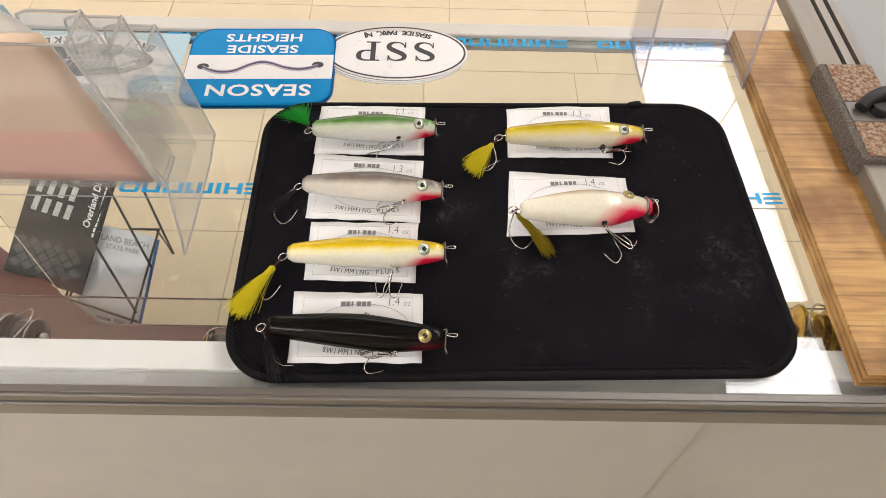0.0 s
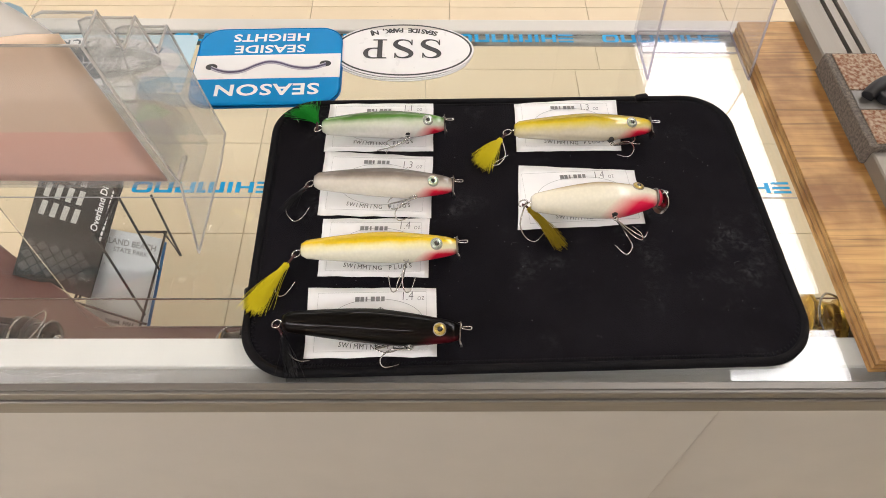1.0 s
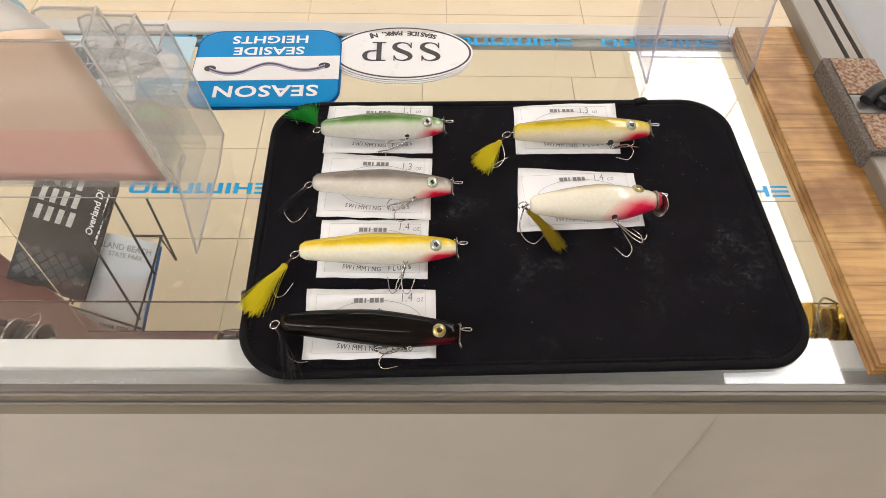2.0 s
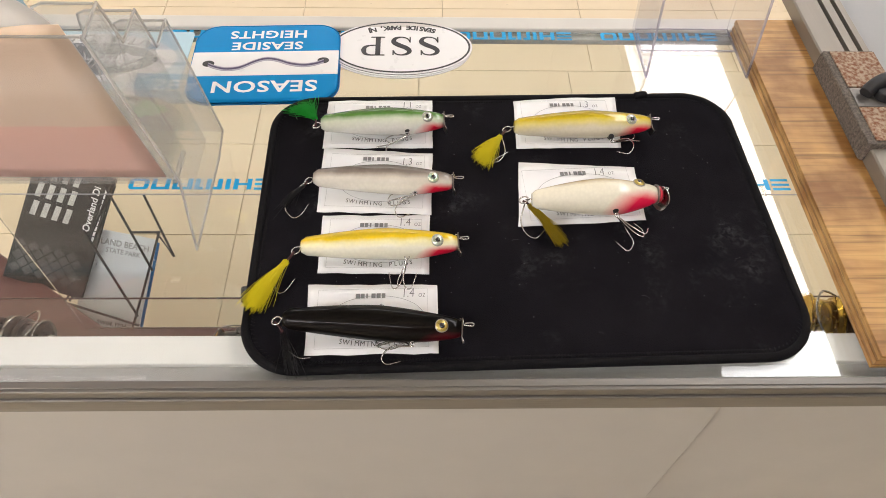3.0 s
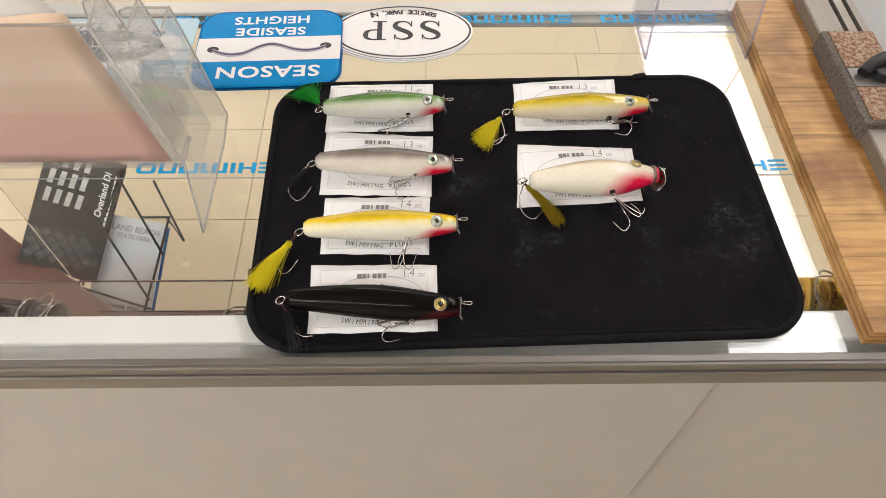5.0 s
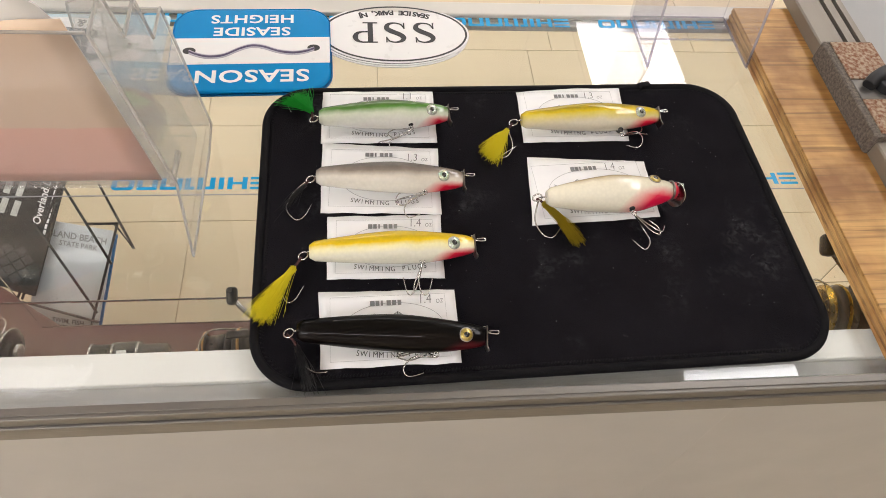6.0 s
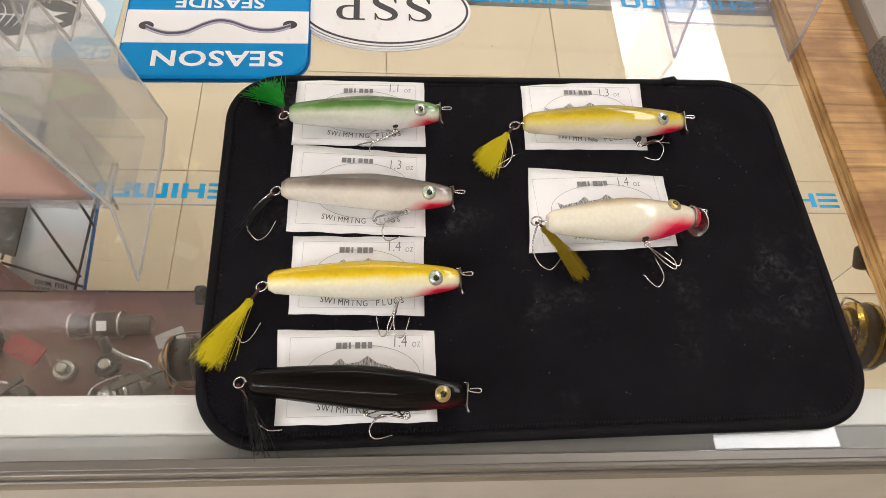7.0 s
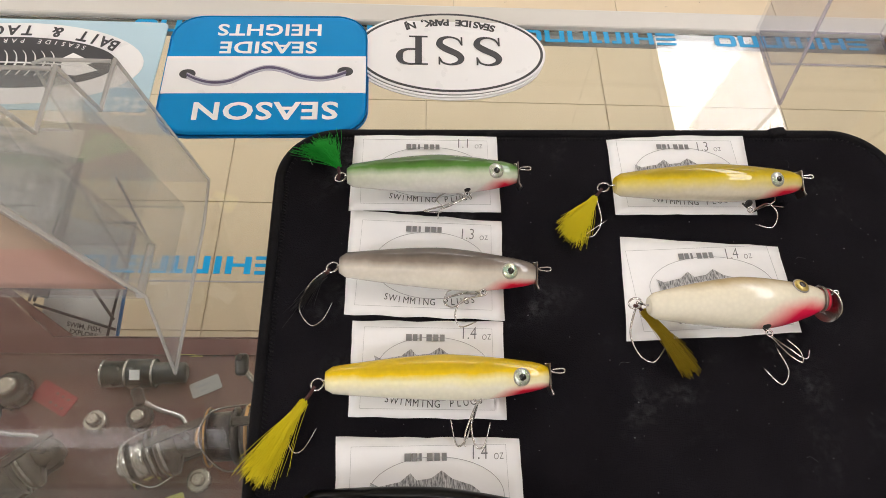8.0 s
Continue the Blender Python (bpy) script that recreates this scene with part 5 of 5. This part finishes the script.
def spinning_reel(m, size, shell, trim, label, wound=None, spool=None):
    t = thing("fishing_reel", m, label, "fishing reel", "reels in the display case")
    s = size
    part("spool", moved(lathe([(-0.020 * s, 0.016 * s), (-0.019 * s, 0.024 * s), (-0.017 * s, 0.025 * s), (-0.015 * s, 0.018 * s), (0.004 * s, 0.0185 * s), (0.006 * s, 0.025 * s), (0.008 * s, 0.0255 * s), (0.010 * s, 0.023 * s), (0.012 * s, 0.010 * s)], 32), pose(0, 0, 0.027 * s)), spool or shell, t)
    part("spool_rim", moved(lathe([(-0.0175 * s, 0.0254 * s), (-0.0165 * s, 0.0262 * s), (-0.0155 * s, 0.0254 * s)], 32, caps=False), pose(0, 0, 0.027 * s)), trim, t, "metal spool rim")
    part("line", moved(lathe([(-0.0145 * s, 0.0185 * s), (-0.0145 * s, 0.0212 * s), (0.0035 * s, 0.0216 * s), (0.0035 * s, 0.0185 * s)], 32), pose(0, 0, 0.027 * s)), wound or REEL_GREY, t, "wound line")
    part("rotor", moved(lathe([(0.012 * s, 0.021 * s), (0.016 * s, 0.0265 * s), (0.026 * s, 0.0262 * s), (0.030 * s, 0.020 * s), (0.034 * s, 0.012 * s)], 28), pose(0, 0, 0.027 * s)), shell, t)
    part("rotor_ring", moved(lathe([(0.0175 * s, 0.0268 * s), (0.019 * s, 0.0276 * s), (0.0205 * s, 0.0268 * s)], 28, caps=False), pose(0, 0, 0.027 * s)), trim, t)
    body = box(0.030 * s, 0.062 * s, -0.012 * s, 0.012 * s, 0.012 * s, 0.044 * s, 0.008 * s, 4)
    part("gear_case", smooth(body), shell, t)
    part("knob", smooth(moved(box(-0.006 * s, 0.006 * s, -0.010 * s, 0.010 * s, -0.006 * s, 0.006 * s, 0.004 * s, 3), pose(0.012 * s, 0.058 * s, 0.050 * s, 20))), REEL_BLACK, t)
    part("crank", tube(glide([(0.046 * s, 0.010 * s, 0.03 * s), (0.044 * s, 0.026 * s, 0.034 * s), (0.026 * s, 0.040 * s, 0.044 * s), (0.013 * s, 0.055 * s, 0.050 * s)], 5), 0.0028 * s, 8), STEEL, t)
    part("bail", tube(glide([(0.020 * s, -0.027 * s, 0.027 * s), (0.0, -0.033 * s, 0.040 * s), (-0.018 * s, -0.012 * s, 0.057 * s), (-0.010 * s, 0.014 * s, 0.055 * s), (0.020 * s, 0.027 * s, 0.030 * s)], 6), 0.0010 * s, 7), STEEL, t)
    part("drag_cap", moved(lathe([(-0.0285 * s, 0.007 * s), (-0.027 * s, 0.009 * s), (-0.0205 * s, 0.0095 * s)], 20), pose(0, 0, 0.027 * s)), trim, t)
    part("foot", joined(tube(glide([(0.046 * s, 0.0, 0.040 * s), (0.044 * s, 0, 0.058 * s), (0.038 * s, 0, 0.068 * s)], 4), 0.004 * s, 8), box(0.010 * s, 0.068 * s, -0.004 * s, 0.004 * s, 0.067 * s, 0.071 * s, 0.001)), shell, t)
    part("base_guard", box(0.0, 0.05 * s, -0.010 * s, 0.010 * s, 0.0, 0.013 * s, 0.003 * s, 2), shell, t)
    return t


spinning_reel(pose(-0.2109, 0.2331, SHELF, 0, 0, 4), 0.85, REEL_GREY, COPPER, "grey spinning reel with copper rings on a glass shelf")
spinning_reel(pose(-0.3907, 0.2944, DECK, 0, 0, 24), 1.18, REEL_GREY, STEEL, "grey spinning reel with a chrome spool on the maroon deck", STEEL, STEEL)
spare = thing("reel_spool", pose(-0.4226, 0.4068, DECK + 0.0195, 0, 0, 2) @ Matrix.Scale(1.6, 4), "black reel spool with chrome rims lying on the maroon deck", "reel spool")
part("drum", lathe([(-0.030, 0.006), (-0.029, 0.0105), (-0.012, 0.0105), (-0.011, 0.0118), (0.010, 0.0118), (0.012, 0.0090), (0.034, 0.0085), (0.036, 0.005)], 28), REEL_BLACK, spare)
for x in (-0.0295, -0.0105, 0.0105):
    part("chrome_rim", lathe([(x - 0.0009, 0.0118), (x, 0.0122), (x + 0.0009, 0.0118)], 28, caps=False), STEEL, spare)
part("label_bar", moved(box(-0.006, 0.002, -0.004, 0.004, 0.0117, 0.0121), pose(0, 0, 0, 25)), VINYL, spare, "white label")
spinning_reel(pose(-0.4105, 0.2458, SHELF, 0, 0, 172), 0.8, REEL_BLACK, STEEL, "large black spinning reel on a glass shelf")
spinning_reel(pose(-0.5451, 0.2711, DECK, 0, 0, 40), 1.03, REEL_GREY, STEEL, "dark grey spinning reel on the maroon deck")
spinning_reel(pose(0.3634, 0.2540, SHELF, 0, 0, -12), 1.15, REEL_GREY, GOLD, "large spinning reel with gold line on a glass shelf", GOLD, GOLD)
for x, y, r in ((-0.3445, 0.3968, 25),):
    tag = thing("price_tag", pose(x, y, DECK + 0.0002, 0, 0, r) @ Matrix.Scale(1.3, 4), "small pale paper price tag on the maroon deck", "tag", "price tags")
    part("slip", prism(rounded(0.030, 0.016, 0.002, 3), 0, 0.0006), LAMINATE, tag)
    part("printed_bars", joined(box(-0.010, 0.008, 0.001, 0.0030, 0.0006, 0.0008), box(-0.010, 0.003, -0.004, -0.0025, 0.0006, 0.0008)), INK_GREY, tag)

DOTTED = material("red_card", (0.30, 0.03, 0.035), 0.4, second=(0.22, 0.02, 0.025), scale=40)
slip = thing("dotted_tag", pose(-0.5349, 0.3795, DECK + 0.0002, 0, 0, -28) @ Matrix.Scale(1.6, 4), "small red card tag with pale end and dark dots", "tag")
part("slip", prism(rounded(0.034, 0.018, 0.002, 3), 0, 0.0006), DOTTED, slip)
part("red_band", box(-0.004, 0.0165, -0.0085, 0.0085, 0.0006, 0.0008), DOTTED, slip, "red printed band")
for k in range(6):
    part("dot", prism(oval(0.0011, 0.0011, 10, 0.0 + 0.0055 * (k % 3), -0.004 + 0.008 * (k // 3)), 0.0008, 0.0010), INK, slip)
note = thing("yellow_tag", pose(-0.3650, 0.2424, DECK + 0.0002, 0, 0, 20) @ Matrix.Scale(1.6, 4), "small yellow paper tag on the maroon deck", "tag")
part("slip", prism(rounded(0.026, 0.018, 0.002, 3), 0, 0.0006), material("yellow_paper", (0.66, 0.62, 0.16), 0.7, second=(0.58, 0.54, 0.13), scale=40), note)
part("printed_bars", box(-0.007, 0.006, -0.0015, 0.0015, 0.0006, 0.0008), INK_GREY, note)


def turned_cap(x, y, r, h, mat, label):
    """A turned metal cap, as on a reel, with a ribbed rim and a raised top, standing on the deck."""
    # Taken for reel caps; sinker is only a stand-in category.
    t = thing("turned_cap", pose(x, y, DECK, 0, -90, 0), label, "sinker", "sinkers on the deck")
    part("base", lathe([(0.0, r * 0.9), (0.001, r), (h * 0.55, r), (h * 0.62, r * 0.85)], 28), mat, t)
    part("cap", lathe([(h * 0.6, r * 0.6), (h * 0.92, r * 0.55), (h, r * 0.4)], 24), STEEL, t, "chrome cap")
    for k in range(14):
        q = 2 * math.pi * k / 14
        part("rib", tube([(0.001, r * math.cos(q), r * math.sin(q)), (h * 0.5, r * math.cos(q), r * math.sin(q))], r * 0.07, 5), mat, t)


turned_cap(-0.5852, 0.3863, 0.0224, 0.0320, REEL_BLACK, "black ribbed metal reel cap with a chrome top")
turned_cap(-0.4719, 0.3467, 0.0144, 0.0224, STEEL, "small chrome ribbed metal cap on the deck")
turned_cap(-0.4191, 0.3525, 0.0160, 0.0192, REEL_BLACK, "small black ribbed metal reel cap with a chrome top")
turned_cap(-0.3322, 0.2756, 0.0144, 0.0160, STEEL, "small chrome ribbed metal cap on the deck")
spinning_reel(pose(-0.4421, 0.1833, SHELF, 0, 0, -20), 0.85, REEL_BLACK, STEEL, "black spinning reel with chrome rings on a glass shelf")

# ---- floor tiles ----
TW, TD = 0.442, 0.305
tile_mesh = None
for j in range(9):
    y = 0.343 + TD * j
    shift = -0.048 if j < 4 else 0.026
    for i in range(-5, 6):
        if tile_mesh is None:
            first = part("tile", box(0.001, TW - 0.001, 0.001, TD - 0.001, -0.0039, 0.0, 0.0006, 1), TILE, room)
            tile_mesh = first.data
            first.location = (shift + TW * i, y, 0)
        else:
            t_ob = new("tile", tile_mesh)
            t_ob.parent = room
            t_ob.location = (shift + TW * i, y, 0)
# the rest of the floor, out to the walls, as one mesh
verts, faces = [], []
for j in range(-11, 16):
    shift = -0.048 if j < 4 else 0.026
    for i in range(-9, 10):
        if 0 <= j < 9 and -5 <= i <= 5:
            continue
        x0, x1 = max(-3.999, shift + TW * i + 0.001), min(3.999, shift + TW * (i + 1) - 0.001)
        y0, y1 = max(-2.999, 0.343 + TD * j + 0.001), min(4.999, 0.343 + TD * (j + 1) - 0.001)
        if x1 - x0 < 0.01 or y1 - y0 < 0.01:
            continue
        n = len(verts)
        verts += [(x0, y0, -0.0039), (x1, y0, -0.0039), (x1, y1, -0.0039), (x0, y1, -0.0039), (x0, y0, 0), (x1, y0, 0), (x1, y1, 0), (x0, y1, 0)]
        faces += [(n + 4, n + 5, n + 6, n + 7), (n, n + 1, n + 5, n + 4), (n + 1, n + 2, n + 6, n + 5), (n + 2, n + 3, n + 7, n + 6), (n + 3, n, n + 4, n + 7)]
field = bpy.data.meshes.new("tile_field")
field.from_pydata(verts, [], faces)
field.materials.append(TILE)
rest = new("tile_field", field)
rest.parent = room
tagged(rest, kind="stuff")
